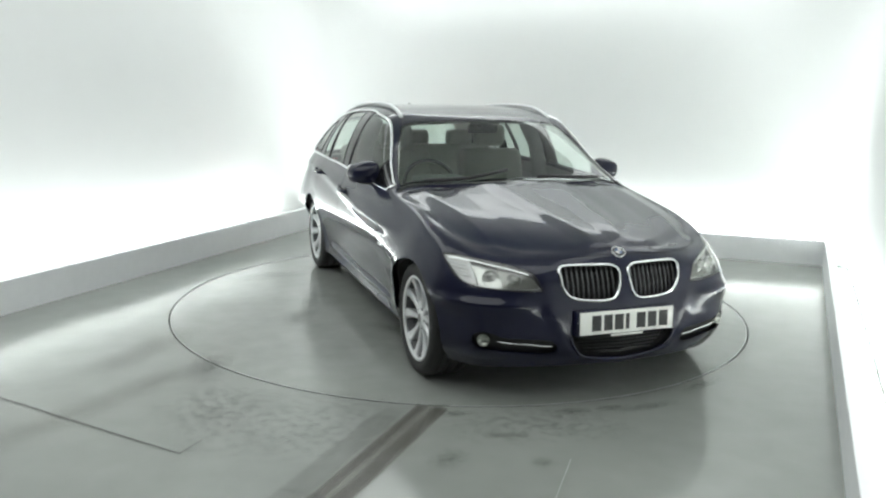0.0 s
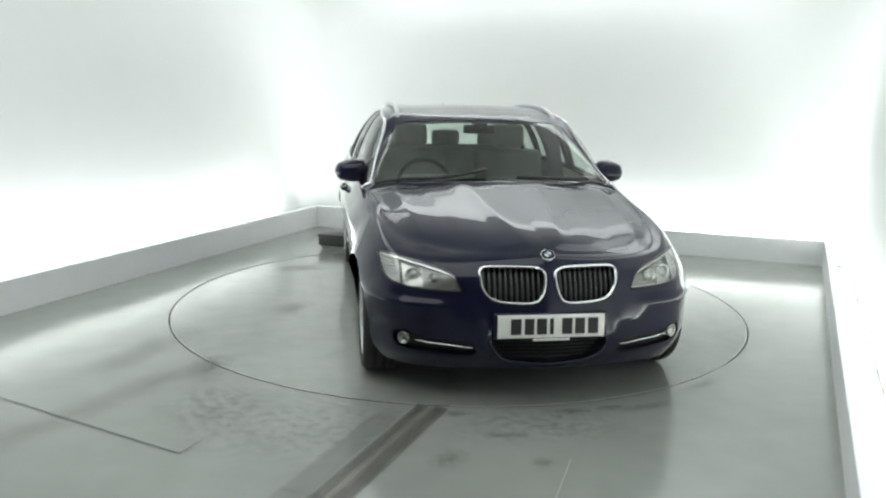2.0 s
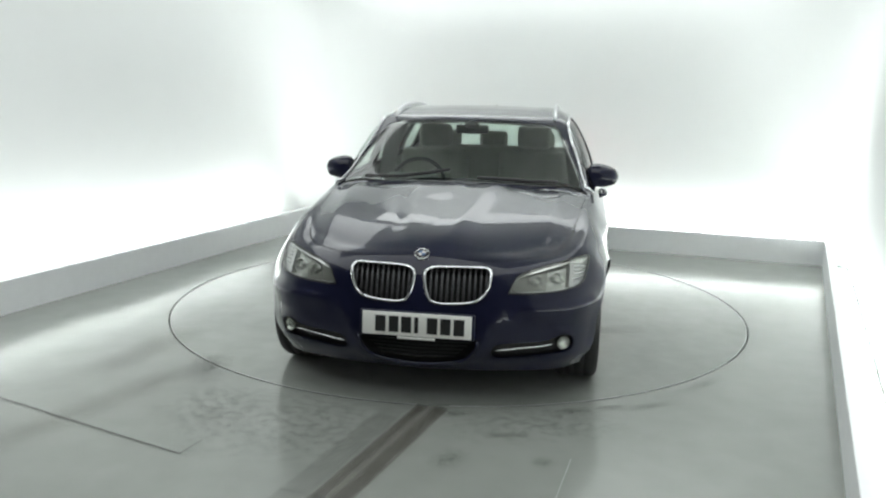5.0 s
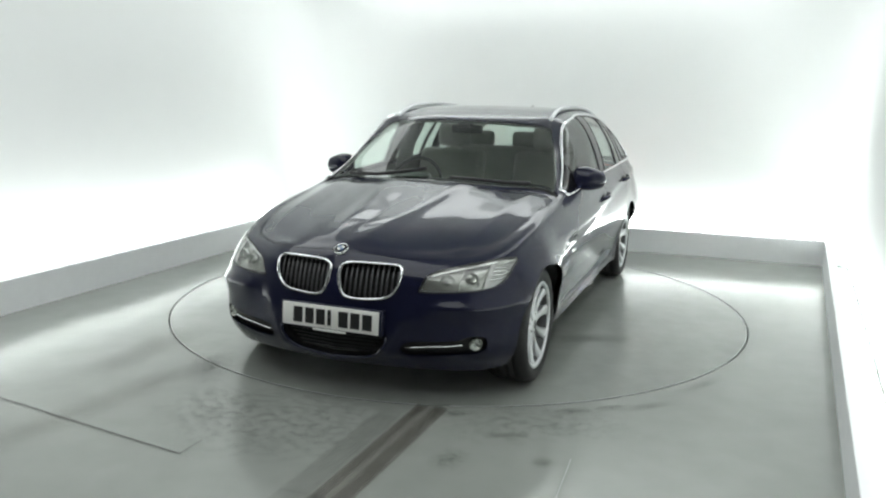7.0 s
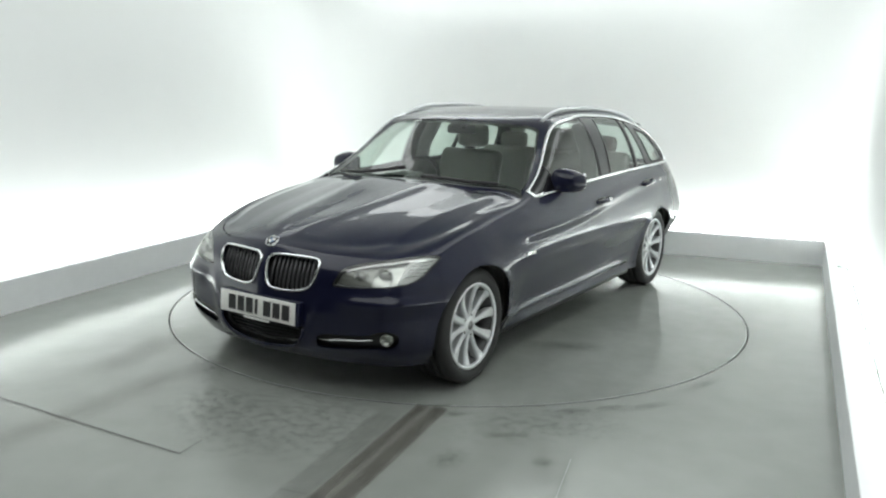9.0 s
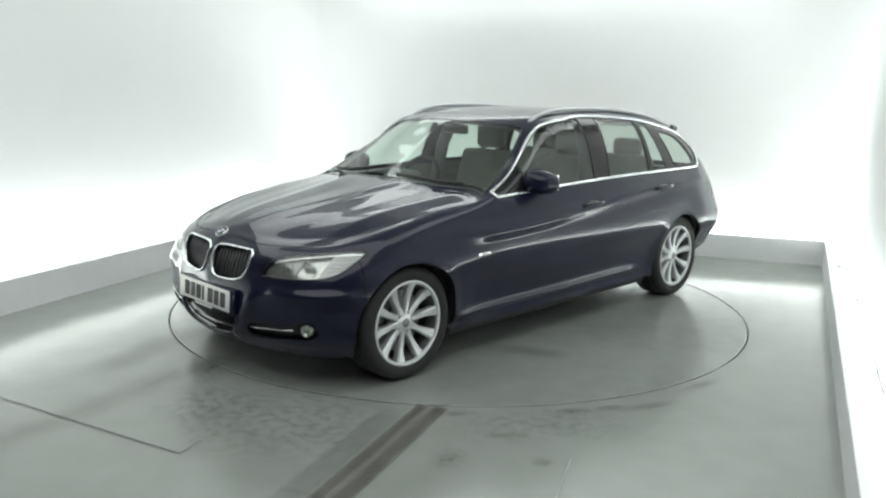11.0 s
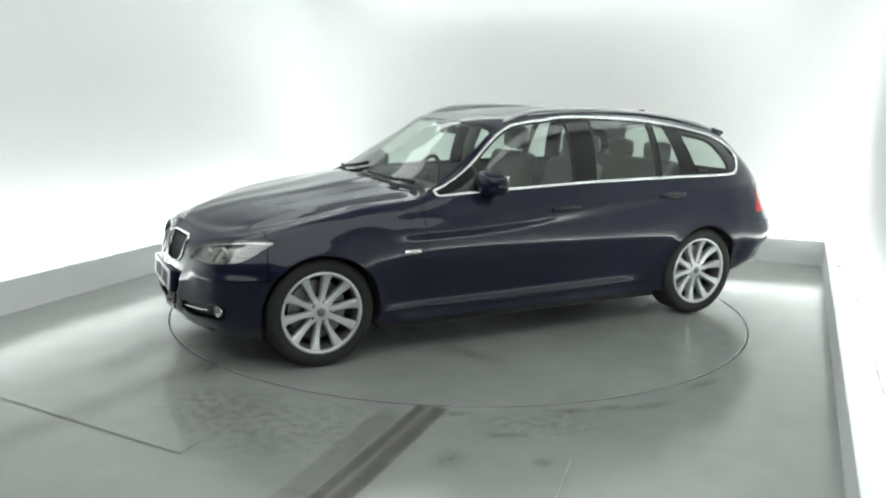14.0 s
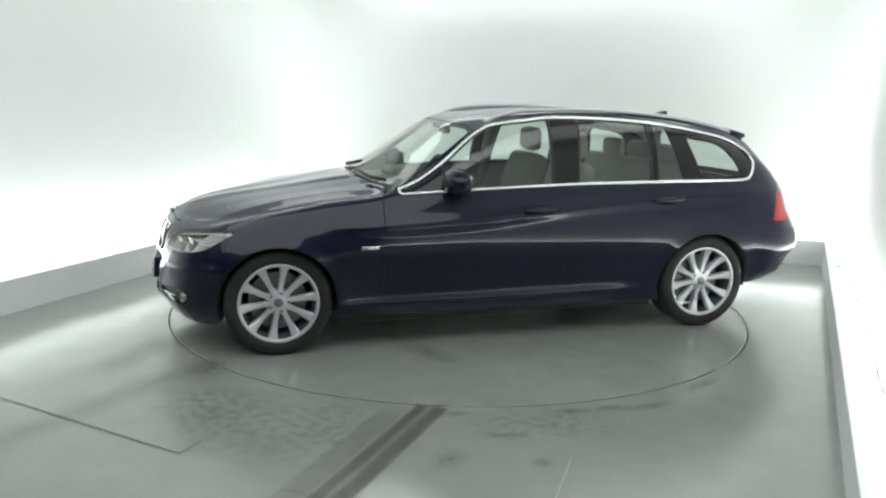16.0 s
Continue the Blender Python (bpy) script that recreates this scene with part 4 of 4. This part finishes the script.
    # wheels and arch liners
    for x in (HUB_F, HUB_R):
        for s in (1, -1):
            build_wheel(car, x, s * (0.745 if x > 0 else 0.752), s)
            vs, fs = [], []
            for k in range(33):
                a = radians(-8 + 196 * k / 32)
                for yy in (0.50, 0.825):
                    vs.append((x + 0.338 * math.cos(a), s * yy, 0.300 + 0.338 * math.sin(a)))
            fs = [(2 * k, 2 * k + 1, 2 * k + 3, 2 * k + 2) for k in range(32)]
            n = len(vs)
            vs.append((x, s * 0.50, 0.3))
            fs += [(n, 2 * k, 2 * k + 2) for k in range(32)]
            part("wheel_arch_liner", mesh_of("wheel_arch_liner", vs, fs, True), M_INNER, car, "black wheel arch liner")
    part("underbody", box_bm(-1.85, 1.74, -0.56, 0.56, 0.155, 0.24, 0.02), M_INNER, car, "black underbody")
    part("floor_pan", box_bm(-1.02, 1.02, -0.80, 0.80, 0.15, 0.34, 0.02), M_INNER, car, "dark floor pan")
    part("load_floor", box_bm(-2.05, -1.05, -0.66, 0.66, 0.62, 0.66, 0.01), M_TRIM, car, "grey load floor")
    # front plate, roundel, side badges
    plate = part("number_plate", box_bm(-0.004, 0.004, -0.26, 0.26, -0.0555, 0.0555, 0.003), M_PLATE, car, "white front number plate")
    plate.matrix_basis = pose(2.064, 0, 0.421, 0, -4, 0)
    for k, (yy, w) in enumerate(((-0.172, 0.050), (-0.108, 0.046), (-0.048, 0.048), (0.0, 0.018), (0.075, 0.050), (0.138, 0.048), (0.202, 0.050))):
        part("character_bar", box_bm(0.0045, 0.0065, yy - w / 2, yy + w / 2, -0.038, 0.038, 0.0), M_INK, plate, "black plate character bar")
    part("plate_plinth", box_bm(-0.05, -0.0045, -0.275, 0.275, -0.064, 0.062, 0.008), M_PAINT, plate)
    part("plate_line", box_bm(0.0, 0.004, -0.09, 0.09, -0.070, -0.058, 0.002), M_PLATE, plate, "thin pale strip below the plate")
    vs, fs = lathe([(0.0, 0.0), (0.030, 0.0), (0.041, 0.002), (0.044, 0.006), (0.0455, 0.004), (0.0455, -0.01)], 36, "z")
    em = part("bonnet_roundel", mesh_of("bonnet_roundel", vs, fs, True), M_CHROME, car, "round chrome-ringed roundel")
    ep = on_panel(hood, x_, y_, 1.948, 0.0, 0.003)
    em.matrix_basis = pose(ep.x, 0, ep.z, 0, 30, 0) @ Matrix.Scale(0.78, 4)
    vs, fs = lathe([(0.0, 0.0065), (0.039, 0.0065), (0.039, 0.0)], 32, "z")
    part("roundel_ring", mesh_of("roundel_ring", vs, fs), M_GLOSSBLACK, em)
    for k in range(4):
        arc = [(0.0, 0.0)] + [(0.024 * math.cos(radians(90 * k + a)), 0.024 * math.sin(radians(90 * k + a))) for a in range(0, 91, 15)]
        vs, fs = prism(arc, 0.0066, 0.0085)
        part("roundel_quarter", mesh_of("roundel_quarter", vs, fs), M_WHITE if k % 2 else M_LOGOBLUE, em)
    for s in (1, -1):
        bd = part("side_badge", box_bm(-0.05, 0.05, -0.003, 0.003, -0.010, 0.010, 0.003), M_CHROME, car, "small chrome side badge")
        bd.matrix_basis = pose(0.855, s * 0.9125, 0.617, 0, 0, 0)
        part("badge_lens", box_bm(-0.040, 0.02, -0.0045, 0.0045, -0.006, 0.006, 0.001), M_WHITE, bd)
        for hx, hz, hy in ((-0.185, 0.806, 0.902), (-1.045, 0.852, 0.898)):
            vs, fs = tube([(hx + 0.105, s * (hy - 0.008), hz - 0.004), (hx + 0.08, s * (hy + 0.014), hz - 0.001), (hx, s * (hy + 0.022), hz + 0.002), (hx - 0.08, s * (hy + 0.014), hz + 0.006), (hx - 0.105, s * (hy - 0.008), hz + 0.008)], 0.013, 10)
            h = part("door_handle", mesh_of("door_handle", vs, fs, True), M_PAINT, car, "dark blue door handle")
            part("handle_recess", ellipsoid_bm((hx + 0.0, s * (hy - 0.012), hz - 0.004), (0.085, 0.014, 0.026)), M_GLOSSBLACK, h, "dark handle recess")
        build_mirror(car, s)
        # roof rails on short feet
        pts = [(0.07, 0.548, 1.312), (-0.02, 0.546, 1.350), (-0.12, 0.545, 1.374), (-0.4, 0.543, 1.392), (-0.9, 0.540, 1.383), (-1.3, 0.535, 1.345), (-1.55, 0.53, 1.302), (-1.70, 0.525, 1.258)]
        P = np.array(pts)
        kn = np.concatenate([[0], np.cumsum(np.linalg.norm(np.diff(P, axis=0), axis=1))])
        Q = spline(P, kn, np.linspace(0, kn[-1], 50))
        vs, fs = tube([(p[0], s * p[1], p[2]) for p in Q], 0.0135, 10)
        part("roof_rail", mesh_of("roof_rail", vs, fs, True), M_ALLOY, car, "satin silver roof rail")
        path = ((0.775, 0.62), (0.79, 0.50), (0.785, 0.36), (0.755, 0.20), (0.72, 0.06)) if s < 0 else ((0.80, 0.12), (0.80, 0.30), (0.765, 0.45), (0.72, 0.60))
        vs, fs = tube([(q.x, s * q.y, q.z) for q in (on_panel(ws, x_, y_, px, py, 0.018) for px, py in path)], 0.011, 8)
        part("wiper", mesh_of("wiper", vs, fs, True), M_BLACK, car, "black windscreen wiper")
        part("exhaust_tip", mesh_of("exhaust_tip", *lathe([(0.036, 0.0), (0.036, 0.12), (0.032, 0.12), (0.031, 0.0)], 24, "y", True), True), M_CHROME, car, "chrome exhaust tip").matrix_basis = pose(-2.10, s * 0.42, 0.29, 0, 0, 90)
    # spoiler lip at the end of the roof, fin aerial
    vs, fs = [], []
    for k in range(25):
        y = -0.53 + 1.06 * k / 24
        q = abs(y) / 0.53
        fall, back = 0.026 * q ** 2 + 0.012 * q ** 6, 0.05 * q ** 2
        vs += [(-1.62, y, 1.316 - fall), (-1.76, y, 1.299 - fall), (-1.872 + back, y, 1.283 - fall), (-1.876 + back, y, 1.266 - fall), (-1.80 + back * 0.5, y, 1.236 - fall)]
    for k in range(24):
        fs += [(k * 5 + j, k * 5 + (j + 1) % 5, k * 5 + 5 + (j + 1) % 5, k * 5 + 5 + j) for j in range(5)]
    fs += [tuple(range(5))[::-1], tuple(120 + j for j in range(5))]
    part("roof_spoiler", mesh_of("roof_spoiler", vs, fs, True), M_PAINT, car, "dark blue roof spoiler lip")
    bm = bmesh.new()
    sec = [(0.075, 0.004, 0.0), (0.03, 0.017, 0.018), (-0.03, 0.016, 0.042), (-0.065, 0.010, 0.052), (-0.078, 0.004, 0.04)]
    rings = []
    for x, w, h in sec:
        rings.append([bm.verts.new((x, -w, -0.015)), bm.verts.new((x, -w * 0.5, h)), bm.verts.new((x, w * 0.5, h)), bm.verts.new((x, w, -0.015))])
    for a, b in zip(rings, rings[1:]):
        for j in range(4):
            bm.faces.new((a[j], a[(j + 1) % 4], b[(j + 1) % 4], b[j]))
    bm.faces.new(rings[0]), bm.faces.new(rings[-1])
    bmesh.ops.recalc_face_normals(bm, faces=bm.faces)
    fin = part("fin_aerial", bm, M_PAINT, car, "dark blue fin-shaped roof aerial")
    fin.matrix_basis = pose(-1.45, 0, 1.342, 0, -8, 0)
    # cabin
    dash = part("dashboard", box_bm(0.28, 0.78, -0.70, 0.70, 0.55, 0.90, 0.07, 3), M_TRIM, car, "dark grey dashboard")
    part("instrument_hood", box_bm(0.28, 0.50, -0.55, -0.20, 0.86, 0.955, 0.035, 3), M_TRIM, dash)
    a = [(0.0, 0.185 * math.cos(2 * math.pi * k / 36), 0.185 * math.sin(2 * math.pi * k / 36)) for k in range(36)]
    sw = part("steering_wheel", mesh_of("steering_wheel", *tube(a, 0.015, 8, True), True), M_BLACK, car, "black steering wheel")
    sw.matrix_basis = pose(0.17, -0.37, 0.86, 0, -24, 0)
    part("steering_boss", ellipsoid_bm((0, 0, -0.01), (0.03, 0.085, 0.07)), M_BLACK, sw)
    for ang in (0, 180, 270):
        d = radians(ang)
        part("steering_spoke", mesh_of("steering_spoke", *tube([(0, 0, 0), (0, 0.175 * math.cos(d), 0.175 * math.sin(d))], 0.014, 6), True), M_BLACK, sw)
    for y in (-0.385, 0.385):
        build_seat(car, -0.22, y)
    rear = part("rear_bench", box_bm(-1.12, -0.62, -0.62, 0.62, 0.38, 0.56, 0.06, 3), M_SEAT, car, "grey-beige rear bench")
    bm = box_bm(-0.06, 0.06, -0.66, 0.66, 0.0, 0.60, 0.05, 3)
    bmesh.ops.rotate(bm, verts=bm.verts, cent=(0, 0, 0), matrix=Matrix.Rotation(radians(-20), 3, "Y"))
    bmesh.ops.translate(bm, verts=bm.verts, vec=(-1.08, 0, 0.48))
    part("bench_backrest", bm, M_SEAT, rear)
    for y in (-0.40, 0.0, 0.40):
        part("rear_headrest", box_bm(-1.37, -1.28, y - 0.12, y + 0.12, 1.03, 1.165, 0.04, 3), M_SEAT, rear)
    part("inside_mirror", box_bm(0.16, 0.185, -0.11, 0.11, 1.215, 1.275, 0.012, 2), M_BLACK, car, "black inside mirror")
    part("sensor_pod", box_bm(0.13, 0.25, -0.045, 0.045, 1.255, 1.295, 0.015, 2), M_BLACK, car, "black sensor pod behind the windscreen")
    for s in (1, -1):
        vs, fs = tube([(-0.35, s * 0.735, 0.75), (-0.38, s * 0.68, 1.1), (-0.41, s * 0.595, 1.29)], 0.06, 8, False, 0.6)
        part("b_pillar", mesh_of("b_pillar", vs, fs, True), M_TRIM, car, "grey inner door pillar")
    return car


car = build_car()


# ---- marks and small things on the floor ----
def stain_mat(name, colour, density, scale, stretch, soft=0.10, across=0.28, low=0.30, high=0.62, detail=6):
    """A worn film on the floor: patchy, fading towards the edges of its strip."""
    m = mat(name, colour, 0.35, var=0.25, vscale=8)
    nt = m.node_tree
    b, out = nt.nodes["Principled BSDF"], nt.nodes["Material Output"]
    co, mp, n = nt.nodes.new("ShaderNodeTexCoord"), nt.nodes.new("ShaderNodeMapping"), nt.nodes.new("ShaderNodeTexNoise")
    mp.inputs["Scale"].default_value = (scale * stretch, scale, scale)
    n.inputs["Detail"].default_value = detail
    nt.links.new(co.outputs["Object"], mp.inputs["Vector"])
    nt.links.new(mp.outputs[0], n.inputs["Vector"])
    sep = nt.nodes.new("ShaderNodeSeparateXYZ")
    nt.links.new(co.outputs["Generated"], sep.inputs[0])
    fades = []
    for k, w in ((0, soft), (1, max(soft, across))):
        pp = nt.nodes.new("ShaderNodeMath")
        pp.operation, pp.inputs[1].default_value = "PINGPONG", 0.5
        r = nt.nodes.new("ShaderNodeMapRange")
        r.inputs["From Max"].default_value = w
        nt.links.new(sep.outputs[k], pp.inputs[0])
        nt.links.new(pp.outputs[0], r.inputs["Value"])
        fades.append(r)
    r = nt.nodes.new("ShaderNodeMapRange")
    r.inputs["From Min"].default_value, r.inputs["From Max"].default_value = low, high
    r.inputs["To Max"].default_value = density
    nt.links.new(n.outputs["Fac"], r.inputs["Value"])
    m1, m2 = nt.nodes.new("ShaderNodeMath"), nt.nodes.new("ShaderNodeMath")
    m1.operation = m2.operation = "MULTIPLY"
    nt.links.new(fades[0].outputs[0], m1.inputs[0])
    nt.links.new(fades[1].outputs[0], m1.inputs[1])
    nt.links.new(m1.outputs[0], m2.inputs[0])
    nt.links.new(r.outputs[0], m2.inputs[1])
    nt.links.new(m2.outputs[0], b.inputs["Alpha"])
    return m


M_TRACK = stain_mat("dark_tyre_track", (0.115, 0.106, 0.090), 0.72, 60, 0.012, 0.02, 0.30, 0.30, 0.75)
M_RUST = stain_mat("brownish_tyre_track", (0.165, 0.148, 0.122), 0.66, 55, 0.02, 0.02, 0.03, 0.1, 0.8)
M_FAINT = stain_mat("faint_tyre_track", (0.15, 0.15, 0.13), 0.36, 30, 0.03, 0.12, 0.15, 0.15, 0.8)
M_SMEAR = stain_mat("long_brown_smear", (0.17, 0.15, 0.125), 0.40, 9, 0.08, 0.25, 0.45, 0.25, 0.8)
M_SMUDGE = stain_mat("grey_floor_smudge", (0.13, 0.135, 0.12), 0.55, 7.0, 1.0, 0.5)
M_MOTTLE = stain_mat("mottled_dark_stains", (0.15, 0.155, 0.137), 0.42, 4.2, 0.8, 0.35, 0.35, 0.42, 0.80, 3)
M_LINE = mat("grey_joint_filler", (0.075, 0.078, 0.07), 0.6, var=0.3, vscale=9)
M_SCRATCH = mat("pale_scratch", (0.335, 0.35, 0.33), 0.5, var=0.2, vscale=14)


def floor_strip(name, a, b, width, material, label, z=0.004):
    """A thin film of the given width on the floor from a to b."""
    a, b = Vector(a), Vector(b)
    L, d = (b - a).length, (b - a).normalized()
    me = mesh_of(name, [(-L / 2, -width / 2, 0), (L / 2, -width / 2, 0), (L / 2, width / 2, 0), (-L / 2, width / 2, 0)], [(0, 1, 2, 3)])
    ob = part(name, me, material)
    m = (a + b) / 2
    ob.matrix_basis = pose(m.x, m.y, z, 0, 0, math.degrees(math.atan2(d.y, d.x)))
    return tagged(ob, label, "floor mark", kind="structure")


floor_strip("tyre_mark", (-0.101, -1.993), (-0.608, -3.30), 0.165, M_RUST, "brownish rubber tyre track on the floor", 0.0042)
floor_strip("tyre_mark", (-0.156, -1.997), (-0.663, -3.30), 0.055, M_TRACK, "dark rubber tyre track on the floor", 0.005)
floor_strip("tyre_mark", (-0.060, -1.990), (-0.567, -3.30), 0.075, M_TRACK, "dark rubber tyre track on the floor", 0.0046)
floor_strip("tyre_mark", (-0.268, -2.005), (-0.72, -3.20), 0.15, M_FAINT, "faint rubber tyre track on the floor", 0.0055)
floor_strip("tyre_mark", (-0.182, -1.999), (-0.020, -1.986), 0.022, M_TRACK, "dark end of the tyre track by the turntable", 0.006)
floor_strip("floor_smear", (-2.15, -2.95), (-1.30, -1.30), 0.26, M_SMEAR, "long brown tyre smear on the floor", 0.0038)
floor_strip("floor_smear", (-1.95, -1.75), (-1.60, -0.75), 0.30, M_SMEAR, "long brown tyre smear on the floor", 0.0040)
floor_strip("floor_joint", (-3.25, -1.50), (-1.135, -2.578), 0.007, M_LINE, "dark straight joint in the floor")
floor_strip("floor_joint", (-1.139, -2.582), (-1.085, -2.445), 0.006, M_LINE, "dark straight joint in the floor", 0.0045)
floor_strip("floor_joint", (-0.66, -2.845), (-0.47, -2.905), 0.004, M_LINE, "dark straight joint in the floor")
floor_strip("floor_scratch", (0.489, -2.528), (0.33, -3.05), 0.004, M_SCRATCH, "thin pale scratch in the painted floor")
rng = random.Random(7)
for sx, sy, w, h, a in ((0.19, -2.303, 0.13, 0.06, 5), (0.285, -2.298, 0.10, 0.06, 0), (0.56, -2.01, 0.22, 0.09, 12), (0.76, -1.95, 0.20, 0.07, 20), (0.0, -2.08, 0.18, 0.09, 10),
                        (0.37, -2.56, 0.12, 0.12, 40), (0.95, -1.92, 0.4, 0.09, 25), (1.3, -1.6, 0.4, 0.1, 40), (-0.02, -2.55, 0.22, 0.16, 60), (-1.33, -1.55, 0.5, 0.25, 100)):
    d = Vector((math.cos(radians(a)), math.sin(radians(a)))) * w / 2
    c0 = Vector((sx, sy))
    floor_strip("floor_smudge", c0 - d, c0 + d, h, M_SMUDGE, "grey smudge on the painted floor", 0.0035 + 0.0004 * rng.random())
# broad patches of mottled darker blots in front of the turntable
floor_strip("floor_stain", (-1.30, -2.20), (-0.15, -2.28), 0.85, M_MOTTLE, "mottled darker stains on the painted floor", 0.0030)
floor_strip("floor_stain", (-1.45, -1.95), (-0.95, -2.15), 0.60, M_MOTTLE, "mottled darker stains on the painted floor", 0.0026)
floor_strip("floor_stain", (-0.10, -2.25), (0.85, -2.10), 0.45, M_MOTTLE, "mottled darker stains on the painted floor", 0.0028)


for k in range(9):
    a, r = rng.uniform(0, 2 * math.pi), rng.uniform(0.5, 1.7)
    c0 = Vector((r * math.cos(a), r * math.sin(a)))
    q = rng.uniform(0, math.pi)
    v = Vector((math.cos(q), math.sin(q))) * rng.uniform(0.15, 0.45)
    ob = floor_strip("turntable_scuff", c0 - v, c0 + v, rng.uniform(0.12, 0.3), M_SMUDGE, "", 0.0036 + 0.0004 * rng.random())
    for tag in ("kind", "category"):
        del ob[tag]
    ob.parent = turntable
    ob["label"] = "grey scuff on the turntable plate"


def build_control_box():
    """The low dark box beside the turntable, with a lid and a skirting."""
    top = part("control_box", box_bm(-0.22, 0.22, -0.11, 0.11, 0.03, 0.115, 0.006), M_BOX)
    top.matrix_basis = pose(-1.09, 1.86, 0, 0, 0, -14)
    part("lid", box_bm(-0.228, 0.228, -0.118, 0.118, 0.1155, 0.135, 0.004), M_BOX, top)
    part("plinth", box_bm(-0.20, 0.20, -0.09, 0.09, 0.0, 0.0295, 0.003), M_STEEL, top, "grey metal plinth")
    return tagged(top, "low dark green metal box on the floor by turntable", "box")


build_control_box()

def motions():
    rows = [(0.0, -68.85), (0.5, -71.05), (1.0, -73.99), (1.5, -76.9), (2.0, -80.1), (2.5, -83.1), (3.0, -86.03), (3.5, -88.95), (4.0, -92.0),
            (6.5, -107.0), (7.0, -110.06), (7.5, -113.0), (8.0, -116.17), (8.5, -119.17), (9.0, -122.1), (11.5, -136.9), (12.0, -139.8), (12.5, -142.61),
            (13.0, -145.53), (13.5, -148.39), (14.0, -151.4), (14.5, -154.25), (15.0, -156.95), (15.5, -159.75), (16.0, -162.67)]
    walk(car, [(t, pose(0, 0, 0, 0, 0, a) @ pose(-0.020, 0.098, 0)) for t, a in rows])
    walk(turntable, [(t, pose(0, 0, 0, 0, 0, a)) for t, a in rows])


motions()
